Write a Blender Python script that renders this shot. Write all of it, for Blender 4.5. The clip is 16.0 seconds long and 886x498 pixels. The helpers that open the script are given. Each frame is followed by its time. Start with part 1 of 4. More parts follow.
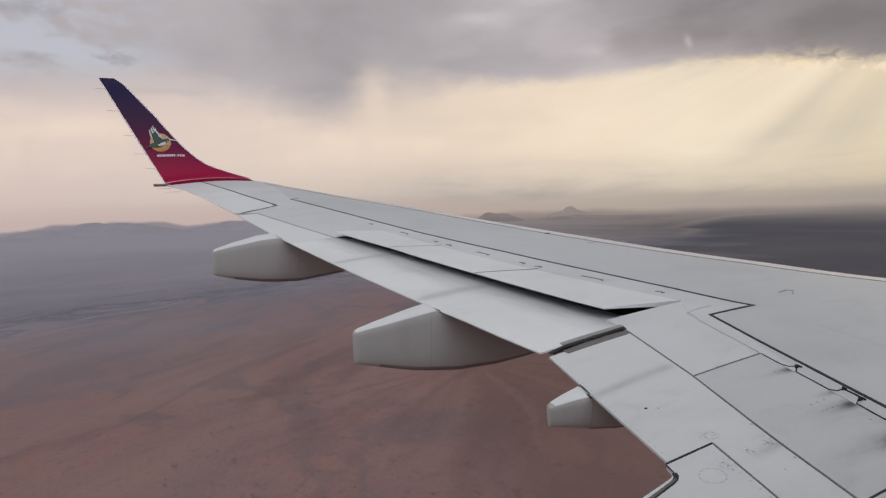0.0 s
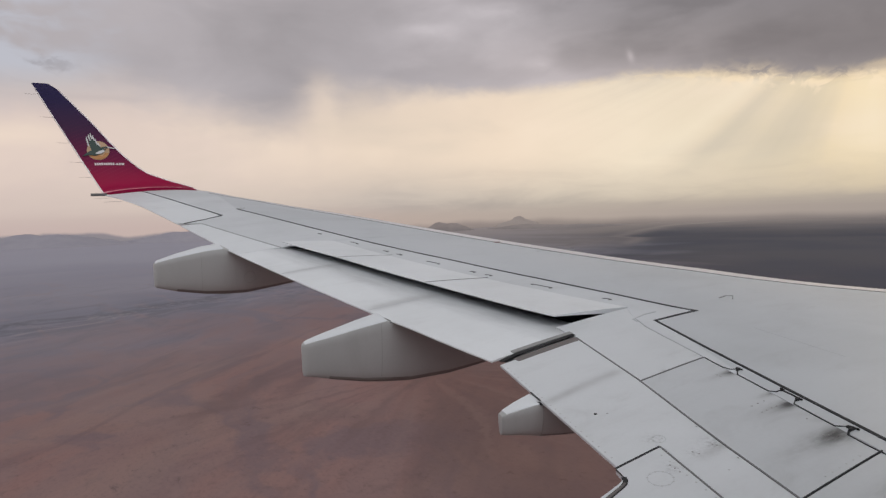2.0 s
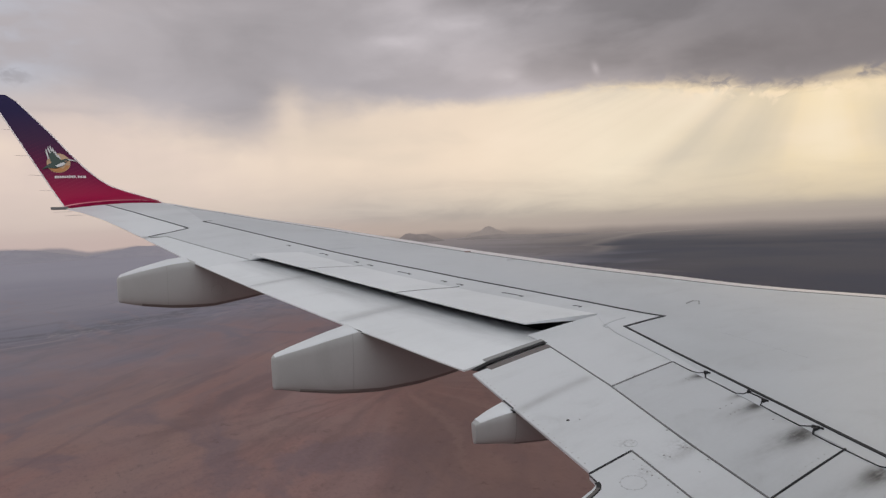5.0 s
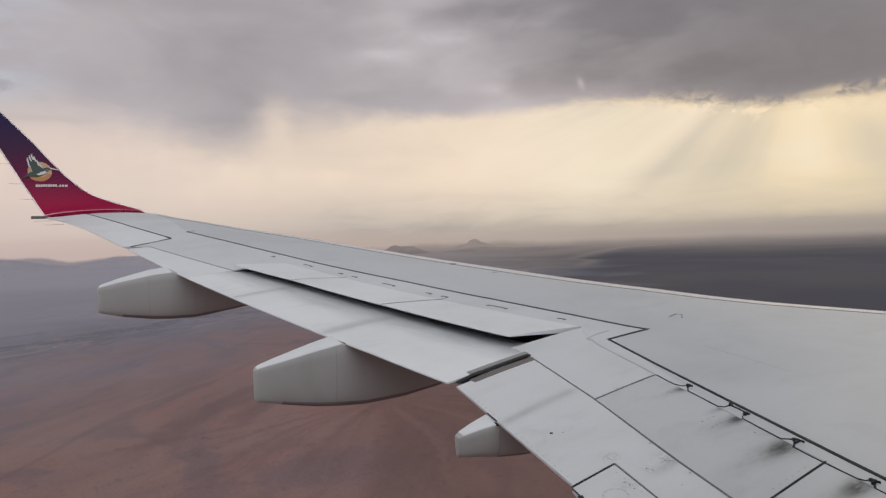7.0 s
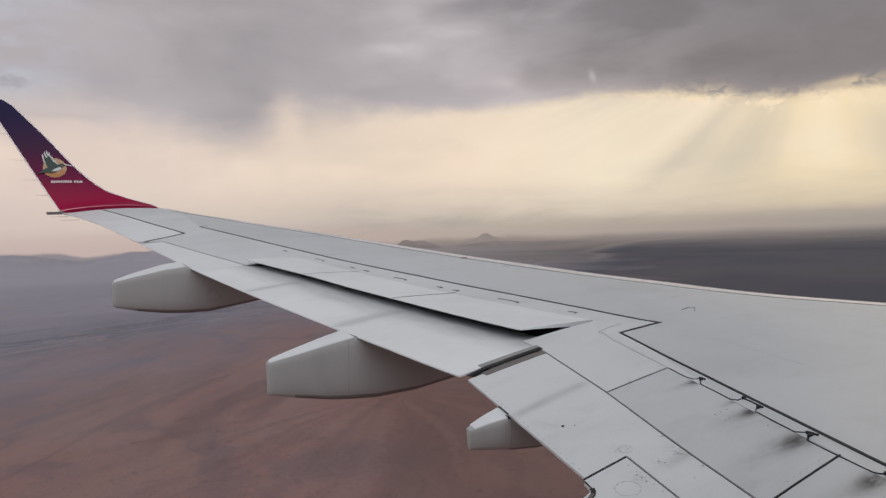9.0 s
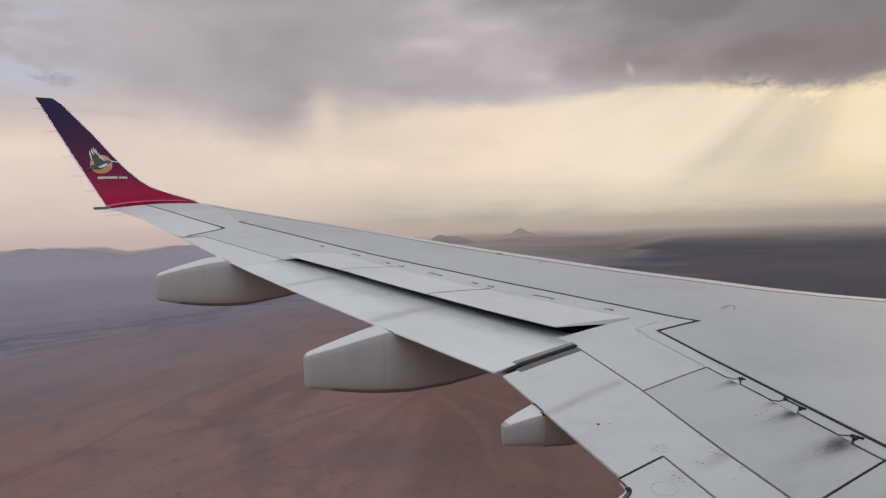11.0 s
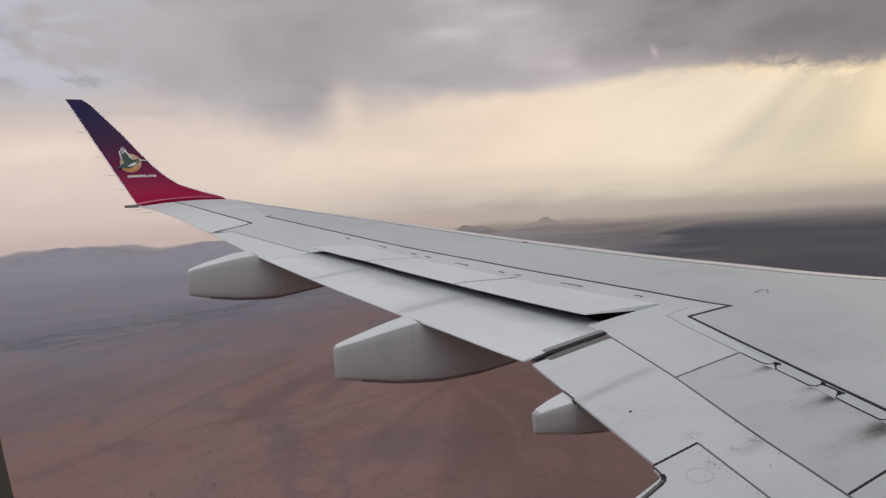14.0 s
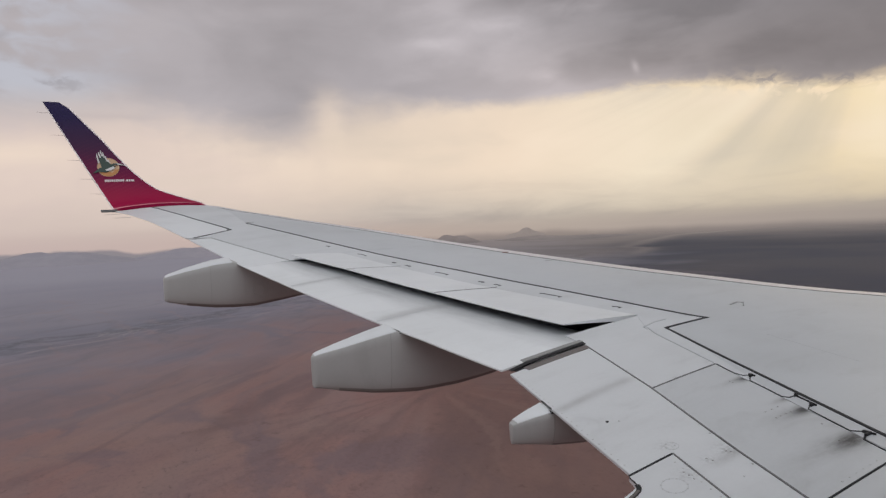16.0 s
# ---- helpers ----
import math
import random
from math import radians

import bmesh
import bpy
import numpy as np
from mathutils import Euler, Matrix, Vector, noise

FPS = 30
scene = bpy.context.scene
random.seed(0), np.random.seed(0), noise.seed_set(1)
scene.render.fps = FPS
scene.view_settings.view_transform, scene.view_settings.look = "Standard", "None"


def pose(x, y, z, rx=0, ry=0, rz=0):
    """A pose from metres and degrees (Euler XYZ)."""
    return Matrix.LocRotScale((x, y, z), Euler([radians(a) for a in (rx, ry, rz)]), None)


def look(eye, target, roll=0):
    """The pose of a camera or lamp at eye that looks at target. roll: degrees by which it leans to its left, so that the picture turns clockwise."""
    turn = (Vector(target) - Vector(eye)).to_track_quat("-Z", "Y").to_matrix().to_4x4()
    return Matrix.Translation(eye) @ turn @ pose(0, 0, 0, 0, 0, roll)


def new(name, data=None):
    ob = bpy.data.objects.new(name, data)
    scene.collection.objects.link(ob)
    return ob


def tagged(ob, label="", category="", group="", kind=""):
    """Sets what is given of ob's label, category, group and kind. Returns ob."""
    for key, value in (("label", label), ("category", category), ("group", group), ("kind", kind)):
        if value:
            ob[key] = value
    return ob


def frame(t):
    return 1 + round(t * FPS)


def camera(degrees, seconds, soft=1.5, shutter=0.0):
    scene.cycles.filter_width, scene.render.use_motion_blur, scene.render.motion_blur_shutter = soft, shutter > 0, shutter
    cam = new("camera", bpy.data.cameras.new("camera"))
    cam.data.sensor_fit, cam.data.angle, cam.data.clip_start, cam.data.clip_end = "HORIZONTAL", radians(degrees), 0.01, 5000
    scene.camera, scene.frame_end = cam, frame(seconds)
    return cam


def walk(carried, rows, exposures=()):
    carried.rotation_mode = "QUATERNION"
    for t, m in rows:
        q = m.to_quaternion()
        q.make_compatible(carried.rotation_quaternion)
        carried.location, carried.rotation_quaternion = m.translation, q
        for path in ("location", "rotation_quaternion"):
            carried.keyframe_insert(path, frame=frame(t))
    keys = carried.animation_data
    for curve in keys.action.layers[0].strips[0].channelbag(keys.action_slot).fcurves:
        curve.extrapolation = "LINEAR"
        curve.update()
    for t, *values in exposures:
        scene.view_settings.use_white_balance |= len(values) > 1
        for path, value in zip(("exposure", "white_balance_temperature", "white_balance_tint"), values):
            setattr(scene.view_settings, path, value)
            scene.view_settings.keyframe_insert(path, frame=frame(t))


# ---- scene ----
# x points forward along the aircraft, y outboard over the port wing, z up

# ---------------------------------------------------------------- camera
ROWS = [
    # seconds, x, y, z, turn forward of abeam, tilt, lean
    (0.0, -2.091, 1.250, 1.296, 23.52, -4.07, -1.90),
    (0.5, -2.086, 1.253, 1.293, 24.47, -3.87, -1.97),
    (1.0, -2.088, 1.256, 1.293, 25.74, -3.44, -2.01),
    (1.5, -2.081, 1.262, 1.285, 26.88, -3.02, -2.12),
    (2.0, -2.083, 1.266, 1.290, 28.05, -3.33, -2.03),
    (2.5, -2.079, 1.268, 1.282, 28.93, -3.46, -1.98),
    (3.0, -2.082, 1.270, 1.277, 29.49, -3.32, -2.02),
    (3.5, -2.087, 1.269, 1.279, 29.74, -3.05, -2.31),
    (4.0, -2.088, 1.272, 1.279, 30.02, -2.95, -2.46),
    (6.5, -2.078, 1.268, 1.281, 31.93, -1.51, -2.37),
    (7.0, -2.078, 1.269, 1.276, 32.12, -1.38, -2.18),
    (7.5, -2.080, 1.265, 1.279, 32.05, -1.20, -2.15),
    (8.0, -2.081, 1.270, 1.276, 31.89, -1.19, -2.15),
    (8.5, -2.077, 1.269, 1.266, 31.60, -1.67, -2.04),
    (9.0, -2.079, 1.266, 1.271, 31.08, -1.85, -2.40),
    (11.5, -2.092, 1.257, 1.279, 27.33, -2.08, -2.29),
    (12.0, -2.092, 1.263, 1.275, 26.90, -1.87, -2.58),
    (12.5, -2.093, 1.259, 1.274, 26.53, -2.09, -2.75),
    (13.0, -2.0985, 1.262, 1.272, 26.18, -2.36, -2.93),
    (13.5, -2.0990, 1.264, 1.273, 25.78, -2.44, -3.35),
    (14.0, -2.0988, 1.266, 1.276, 25.66, -2.93, -3.61),
    (14.5, -2.0995, 1.264, 1.277, 25.83, -2.80, -3.75),
    (15.0, -2.098, 1.264, 1.278, 26.28, -2.32, -3.69),
    (15.5, -2.094, 1.261, 1.276, 26.83, -2.08, -3.30),
    (16.0, -2.088, 1.264, 1.271, 27.39, -2.16, -2.82),
]
cam = camera(70.11, 16.0, soft=1.35)
walk(cam, [(t, pose(x, y, z, 90 + tilt, 0, -turn) @ pose(0, 0, 0, 0, 0, lean)) for t, x, y, z, turn, tilt, lean in ROWS],
     exposures=[(0.0, 0.0), (16.0, 0.0)])


# ---------------------------------------------------------------- node arithmetic
class Val:
    """A socket of a node tree, with arithmetic."""

    def __init__(self, tree, socket):
        self.tree, self.socket = tree, socket

    def op(self, kind, *others):
        node = self.tree.nodes.new("ShaderNodeMath")
        node.operation = kind
        for i, v in enumerate((self, *others)):
            if isinstance(v, Val):
                self.tree.links.new(v.socket, node.inputs[i])
            else:
                node.inputs[i].default_value = v
        return Val(self.tree, node.outputs[0])

    def __add__(self, o): return self.op("ADD", o)
    def __radd__(self, o): return self.op("ADD", o)
    def __sub__(self, o): return self.op("SUBTRACT", o)
    def __mul__(self, o): return self.op("MULTIPLY", o)
    def __rmul__(self, o): return self.op("MULTIPLY", o)
    def __truediv__(self, o): return self.op("DIVIDE", o)
    def __neg__(self): return self.op("MULTIPLY", -1.0)
    def inv(self): return (self * -1.0) + 1.0
    def power(self, e): return self.op("POWER", e)
    def clip(self): return self.op("MINIMUM", 1.0).op("MAXIMUM", 0.0)

    def step(self, a, b):
        """0 below a, 1 above b, smooth between (a may exceed b)."""
        node = self.tree.nodes.new("ShaderNodeMapRange")
        node.interpolation_type = "SMOOTHSTEP"
        lo, hi, p, q = (a, b, 0.0, 1.0) if a < b else (b, a, 1.0, 0.0)
        self.tree.links.new(self.socket, node.inputs["Value"])
        for key, v in (("From Min", lo), ("From Max", hi), ("To Min", p), ("To Max", q)):
            node.inputs[key].default_value = v
        return Val(self.tree, node.outputs["Result"])

    def bell(self, centre, width):
        d = (self - centre) * (1.0 / width)
        return (d * d * -1.0).op("EXPONENT")


def vec(tree, x, y, z=0.0):
    node = tree.nodes.new("ShaderNodeCombineXYZ")
    for i, v in enumerate((x, y, z)):
        if isinstance(v, Val):
            tree.links.new(v.socket, node.inputs[i])
        else:
            node.inputs[i].default_value = v
    return Val(tree, node.outputs[0])


def split(tree, socket):
    node = tree.nodes.new("ShaderNodeSeparateXYZ")
    tree.links.new(socket, node.inputs[0])
    return [Val(tree, node.outputs[i]) for i in range(3)]


def cloud(tree, v, scale=1.0, detail=4.0, rough=0.5, distort=0.0):
    node = tree.nodes.new("ShaderNodeTexNoise")
    tree.links.new(v.socket, node.inputs["Vector"])
    for key, value in (("Scale", scale), ("Detail", detail), ("Roughness", rough), ("Distortion", distort)):
        node.inputs[key].default_value = value
    return Val(tree, node.outputs["Fac"])


def blend(tree, fac, a, b, kind="MIX"):
    """Mix of two colours (tuples or Val) by fac."""
    node = tree.nodes.new("ShaderNodeMix")
    node.data_type, node.blend_type = "RGBA", kind
    for i, v in ((0, fac), (6, a), (7, b)):
        if isinstance(v, Val):
            tree.links.new(v.socket, node.inputs[i])
        else:
            node.inputs[i].default_value = v if i == 0 else (*v, 1.0)
    return Val(tree, node.outputs[2])


# ---------------------------------------------------------------- sky: storm deck over a hazy bright band
world = bpy.data.worlds.new("world")
scene.world = world
world.use_nodes = True
wt = world.node_tree
wt.nodes.clear()
tc = wt.nodes.new("ShaderNodeTexCoord")
dx, dy, dz = split(wt, tc.outputs["Generated"])
AZ = dx.op("ARCTAN2", dy) * 57.2958
EL = dz.op("ARCSINE") * 57.2958

def ramp(tree, val, stops, lo=-10.0, hi=80.0, kind="CARDINAL"):
    """Colour along val between lo and hi; stops of (place, grey or colour)."""
    node = tree.nodes.new("ShaderNodeValToRGB")
    node.color_ramp.interpolation = kind
    els = node.color_ramp.elements
    while len(els) < len(stops):
        els.new(0.5)
    for e, (at, c) in zip(els, stops):
        e.position = (at - lo) / (hi - lo)
        e.color = (*c, 1.0) if isinstance(c, tuple) else (c, c, c, 1.0)
    tree.links.new(((val - lo) * (1.0 / (hi - lo))).clip().socket, node.inputs[0])
    return Val(tree, node.outputs[0])


big = cloud(wt, vec(wt, AZ * 0.050, EL * 0.13, 3.1), 1.0, 3, 0.5, 0.5)
mid = cloud(wt, vec(wt, AZ * 0.13, EL * 0.34, 7.7), 1.0, 3, 0.5, 0.6)
fine = cloud(wt, vec(wt, AZ * 0.42, EL * 0.85, 1.3), 1.0, 4, 0.5, 0.5)
billow = cloud(wt, vec(wt, AZ * 0.085, EL * 0.20, 9.4), 1.0, 4, 0.48, 0.5)
tuft = cloud(wt, vec(wt, AZ * 0.62, EL * 0.80, 2.7), 1.0, 3, 0.5, 0.8)
wisp = cloud(wt, vec(wt, AZ * 1.3, EL * 1.9, 4.4), 1.0, 4, 0.55, 0.6)
flat = cloud(wt, vec(wt, AZ * 0.15, EL * 0.75, 2.2), 1.0, 4, 0.55, 0.9)
drift = cloud(wt, vec(wt, AZ * 0.10, EL * 0.22, 12.6), 1.0, 4, 0.5, 0.4)
form = cloud(wt, vec(wt, AZ * 0.11, EL * 0.30, 18.2), 1.0, 4, 0.45, 0.15)
fall = cloud(wt, vec(wt, AZ * 0.34, EL * 0.06, 5.0), 1.0, 2, 0.45, 0.3)

# the open band under the deck: cream, pinker abeam, yellow towards the sun
band = ramp(wt, AZ, [(-10, (0.70, 0.575, 0.530)), (8, (0.775, 0.640, 0.560)), (20, (0.81, 0.670, 0.550)), (34, (0.87, 0.715, 0.565)),
                     (45, (0.87, 0.745, 0.580)), (54, (0.78, 0.665, 0.500)), (62, (0.86, 0.705, 0.475)), (75, (0.83, 0.685, 0.470))], kind="LINEAR")
band = blend(wt, (drift - 0.5).clip() * 1.6, band, (0.66, 0.575, 0.480))
band = blend(wt, (drift * -1.0 + 0.5).clip() * 1.5, band, (0.95, 0.79, 0.63))
# sun shafts fanning out from behind the deck
SUN_AZ, SUN_EL = 62.5, 15.6
fan = (AZ - SUN_AZ) / ((EL * -1.0) + SUN_EL).op("MAXIMUM", 1.0)
fan = fan + (mid - 0.5) * 0.10
beam = ramp(wt, fan, [(-2.4, 0.50), (-1.75, 0.54), (-1.50, 0.60), (-1.34, 0.67), (-1.21, 0.55), (-1.06, 0.37), (-0.94, 0.37), (-0.84, 0.40), (-0.72, 0.36), (-0.52, 0.31),
                      (-0.30, 0.42), (-0.10, 0.63), (0.05, 0.63), (0.20, 0.46), (0.40, 0.32), (0.80, 0.42)], -2.5, 1.0)
beam = beam + (cloud(wt, vec(wt, fan * 4.5, 0.0, 3.3), 1.0, 2, 0.5) - 0.5) * 0.20
beam_in = AZ.step(34.0, 46.0) * EL.step(1.0, 5.0)
band = blend(wt, (beam - 0.5).clip() * beam_in * 1.9, band, (0.97, 0.85, 0.66))
band = blend(wt, (beam * -1.0 + 0.5).clip() * beam_in * 2.0, band, (0.50, 0.462, 0.395))
band = blend(wt, AZ.bell(66.0, 7.0) * EL.bell(8.6, 1.6) * 0.55, band, (0.99, 0.80, 0.52))
# rain trailing from the deck, with a bright gap between two falls
trail = ramp(wt, AZ, [(-10, 0.0), (6, 0.18), (11, 0.60), (14.5, 0.95), (16.2, 0.80), (17.4, 0.05), (18.6, 0.0), (19.6, 0.60), (22, 0.55), (25, 0.22), (33, 0.12), (40, 0.05), (75, 0.0)], kind="EASE")
band = blend(wt, (trail * EL.step(5.6, 10.6) * (fall * 0.9 + 0.4)).clip() * 0.58, band, (0.50, 0.435, 0.415))
band = blend(wt, (fall - 0.5).clip() * 0.8 * AZ.step(36.0, 20.0) * EL.step(2.0, 7.0), band, (0.62, 0.530, 0.470))
# haze thickening down to the ground
haze_low = ramp(wt, AZ, [(-10, (0.56, 0.445, 0.420)), (12, (0.56, 0.440, 0.400)), (24, (0.50, 0.405, 0.355)), (38, (0.465, 0.392, 0.340)), (50, (0.445, 0.378, 0.328)), (75, (0.375, 0.325, 0.285))], kind="LINEAR")
haze_top = ramp(wt, AZ, [(-10, (0.62, 0.510, 0.465)), (12, (0.585, 0.495, 0.445)), (24, (0.50, 0.445, 0.405)), (38, (0.55, 0.490, 0.415)), (52, (0.56, 0.485, 0.385)), (75, (0.545, 0.465, 0.360))], kind="LINEAR")
haze = blend(wt, EL.step(-0.8, 1.6), haze_low, haze_top)
haze = blend(wt, (flat - 0.42).clip() * 1.2 * EL.step(-1.0, 0.4) * AZ.step(14.0, 34.0), haze, (0.36, 0.315, 0.290))
far_land = ramp(wt, AZ, [(-10, (0.265, 0.243, 0.268)), (12, (0.262, 0.236, 0.255)), (26, (0.235, 0.200, 0.195)), (40, (0.200, 0.170, 0.160)), (52, (0.120, 0.107, 0.113)), (75, (0.085, 0.081, 0.094))], kind="LINEAR")
crest = cloud(wt, vec(wt, AZ * 0.16, 0.0, 6.6), 1.0, 4, 0.5)
rise = EL + (crest - 0.5) * (AZ.step(30.0, 48.0) * 1.1 - 1.6) + AZ.bell(-4.0, 5.0) * -0.30 + AZ.step(-6.0, -13.0) * 0.4 + AZ.step(32.0, 50.0) * 0.18
haze = blend(wt, ((rise + 0.85) * (AZ.step(24.0, 8.0) * 1.3 + 1.0)).step(0.25, -0.45), haze, far_land)
layer = EL + (flat - 0.5) * 1.1 + (drift - 0.5) * 1.6 + (fine - 0.5) * 0.7 + AZ.bell(24.0, 9.0) * -0.5 + AZ.step(34.0, 50.0) * 0.7
band = blend(wt, (layer.step(5.2, -0.6) * 0.95 + EL.step(1.2, -0.8) * 0.4 + (flat - 0.5) * 0.50 * EL.step(6.0, 2.5) * EL.step(-0.5, 1.0)).clip(), band, haze)

# the deck and its ragged lower edge
AZW = AZ + (mid - 0.5) * 3.5 + (fine - 0.5) * 2.5
edge = ramp(wt, AZW, [(-10, 0.470), (-4, 0.490), (1, 0.515), (5.3, 0.490), (9.5, 0.450), (12.5, 0.420), (15.2, 0.430), (17.0, 0.500), (19.2, 0.520), (21, 0.535), (24, 0.535), (28, 0.542), (31.5, 0.535),
                      (36.7, 0.540), (42, 0.548), (45, 0.564), (48.7, 0.542), (51, 0.540), (55.7, 0.508), (59.4, 0.485), (62.3, 0.468), (65.3, 0.468), (70, 0.462), (75, 0.455)]) * 20.0 - AZ.step(12.0, 24.0) * 0.32
above = EL - edge + (mid - 0.5) * 1.0 + (fine - 0.5) * (AZ.step(36.0, 24.0) * 0.7 + 0.7) + (big - 0.5) * 0.6 + (wisp - 0.5) * 0.28 + (tuft - 0.5) * 0.25 * AZ.step(38.0, 52.0) - AZ.bell(59.3, 2.2) * -0.4 * tuft.step(0.30, 0.55)
crisp = AZ.step(19.0, 40.0) * 1.25 + 0.36
cover = (above * crisp).step(-1.0, 1.0)
cover = cover * ((AZ + (fine - 0.5) * 2.2 + (mid - 0.5) * 1.5).bell(17.9, 1.5) * EL.step(13.6, 10.2) * -0.46 + 1.0)
AZS = AZ + (EL - 13.0) * 1.45 * AZ.step(24.0, 40.0)
tone = ramp(wt, AZS, [(-10, 0.43), (2, 0.42), (10, 0.385), (20, 0.375), (30, 0.425), (37, 0.425), (42, 0.350), (47, 0.270), (53, 0.240), (66, 0.236), (76, 0.228)])
tone = tone + ((big - 0.5) * 0.07 + (mid - 0.5) * 0.04 + (billow - 0.5) * 0.19) * (AZ.step(58.0, 36.0) * 0.55 + 0.45) + (fine - 0.5) * 0.026 + (wisp - 0.5) * 0.006 + (form.step(0.40, 0.60) - 0.5) * 0.050 * AZ.step(18.0, 28.0) * AZ.step(64.0, 50.0) \
    + (AZ.bell(28.0, 2.6) * EL.bell(15.9, 0.5) + AZ.bell(33.0, 3.0) * EL.bell(17.1, 0.55) + AZ.bell(39.0, 3.5) * EL.bell(18.0, 0.8)) * (fine + 0.2) * 0.12 \
    + AZ.bell(37.4, 1.3) * EL.bell(12.5, 0.5) * fine * 0.16 + AZ.bell(44.9, 0.30) * (EL + AZ * 0.6).bell(39.5, 0.45) * 0.13 \
    - AZ.bell(24.0, 4.0) * EL.bell(17.0, 1.2) * 0.055 - AZ.bell(33.0, 3.0) * EL.bell(19.0, 0.9) * 0.085 + above.step(2.2, 0.3) * 0.035
hue = blend(wt, AZ.step(20.0, 46.0) * EL.step(17.5, 12.0), (1.050, 0.972, 1.015), (1.085, 0.972, 0.985))
deck = blend(wt, 1.0, hue, vec(wt, tone, tone, tone), "MULTIPLY")
lit_rim = above.bell(-0.1, 0.45) * AZ.step(32.0, 48.0) * fine.step(0.38, 0.60)
deck = blend(wt, (lit_rim * 0.70 + AZ.bell(66.0, 4.0) * (above - 0.7).bell(0.0, 0.35) * 0.55 * tuft.step(0.35, 0.6)).clip(), deck, (0.95, 0.75, 0.47))
puffs = tuft.step(0.44, 0.58) * AZ.bell(58.0, 8.0) * (above + 0.20).bell(0.0, 0.70)
deck = blend(wt, puffs * 0.85, deck, (1.0, 0.80, 0.54))
band = blend(wt, puffs * 0.60, band, (1.0, 0.80, 0.58))
# a paler opening aft with blue showing through
sky = wt.nodes.new("ShaderNodeTexSky")
sky.sky_type, sky.sun_disc, sky.sun_elevation, sky.sun_rotation = "NISHITA", False, radians(28), radians(78)
blue = blend(wt, 1.0, Val(wt, sky.outputs[0]), (0.10, 0.10, 0.10), "MULTIPLY")
opening = blend(wt, 0.80, blue, (0.60, 0.59, 0.64))
gap = (AZ + (mid - 0.5) * 14.0 - (EL - 10.0) * 0.25).step(4.0, -9.0) * (mid + (fine - 0.5) * 0.6).step(0.70, 0.42)
deck = blend(wt, gap * EL.step(9.5, 12.0) * 0.85, deck, opening)
shreds = (AZ + (fine - 0.5) * 3.5).bell(-2.6, 1.5) * (EL + (tuft - 0.5) * 1.6 + (wisp - 0.5) * 0.8).bell(12.2, 0.50) + AZ.bell(-9.0, 3.5) * EL.bell(15.4, 0.8) + AZ.bell(-8.0, 2.5) * EL.bell(12.0, 0.5) * 0.7
deck = blend(wt, (shreds * (fine * 0.9 + tuft * 0.9)).step(0.22, 0.90) * 0.70, deck, (0.355, 0.343, 0.372))
sky_col = blend(wt, cover, band, deck)
sky_col = blend(wt, (AZ.bell(0.5, 4.0) * (EL + (fine - 0.5) * 0.5).bell(9.9, 0.32)).clip() * 0.40, sky_col, (0.50, 0.440, 0.440))
# overhead: the storm deck to port, thinner and brighter overcast to starboard
clear = (dz * 0.72 - dx * 0.32 - dy * 0.615 + (big - 0.5) * 0.3).step(0.35, 1.0) * EL.step(4.0, 38.0)
roof = blend(wt, clear, (0.150, 0.147, 0.152), (1.435, 1.455, 1.495))
sky_col = blend(wt, (EL.step(21.0, 36.0) + dy.step(0.05, -0.35) * EL.step(-3.0, 4.0)).clip(), sky_col, roof)
under = EL.step(-2.0, -4.0)
sky_col = blend(wt, under, sky_col, (0.12, 0.085, 0.075))
bg = wt.nodes.new("ShaderNodeBackground")
bg.inputs["Strength"].default_value = 1.0
wt.links.new(sky_col.socket, bg.inputs["Color"])
wo = wt.nodes.new("ShaderNodeOutputWorld")
wt.links.new(bg.outputs[0], wo.inputs["Surface"])

sun_data = bpy.data.lights.new("sun", "SUN")
sun_data.energy, sun_data.angle, sun_data.color = 0.18, radians(30), (1.0, 0.90, 0.74)
sun = new("sun", sun_data)
sun.matrix_world = look((60 * math.sin(radians(78)), 60 * math.cos(radians(78)), 34), (0, 0, 0))


# ---------------------------------------------------------------- materials
def material(name, rough=0.5, metal=0.0):
    m = bpy.data.materials.new(name)
    m.use_nodes = True
    t = m.node_tree
    p = t.nodes["Principled BSDF"]
    p.inputs["Roughness"].default_value, p.inputs["Metallic"].default_value = rough, metal
    return m, t, p


def where(t):
    node = t.nodes.new("ShaderNodeNewGeometry")
    return Val(t, node.outputs["Position"]), split(t, node.outputs["Position"])


def bump(t, p, height, strength, distance):
    node = t.nodes.new("ShaderNodeBump")
    node.inputs["Strength"].default_value, node.inputs["Distance"].default_value = strength, distance
    t.links.new(height.socket, node.inputs["Height"])
    t.links.new(node.outputs[0], p.inputs["Normal"])


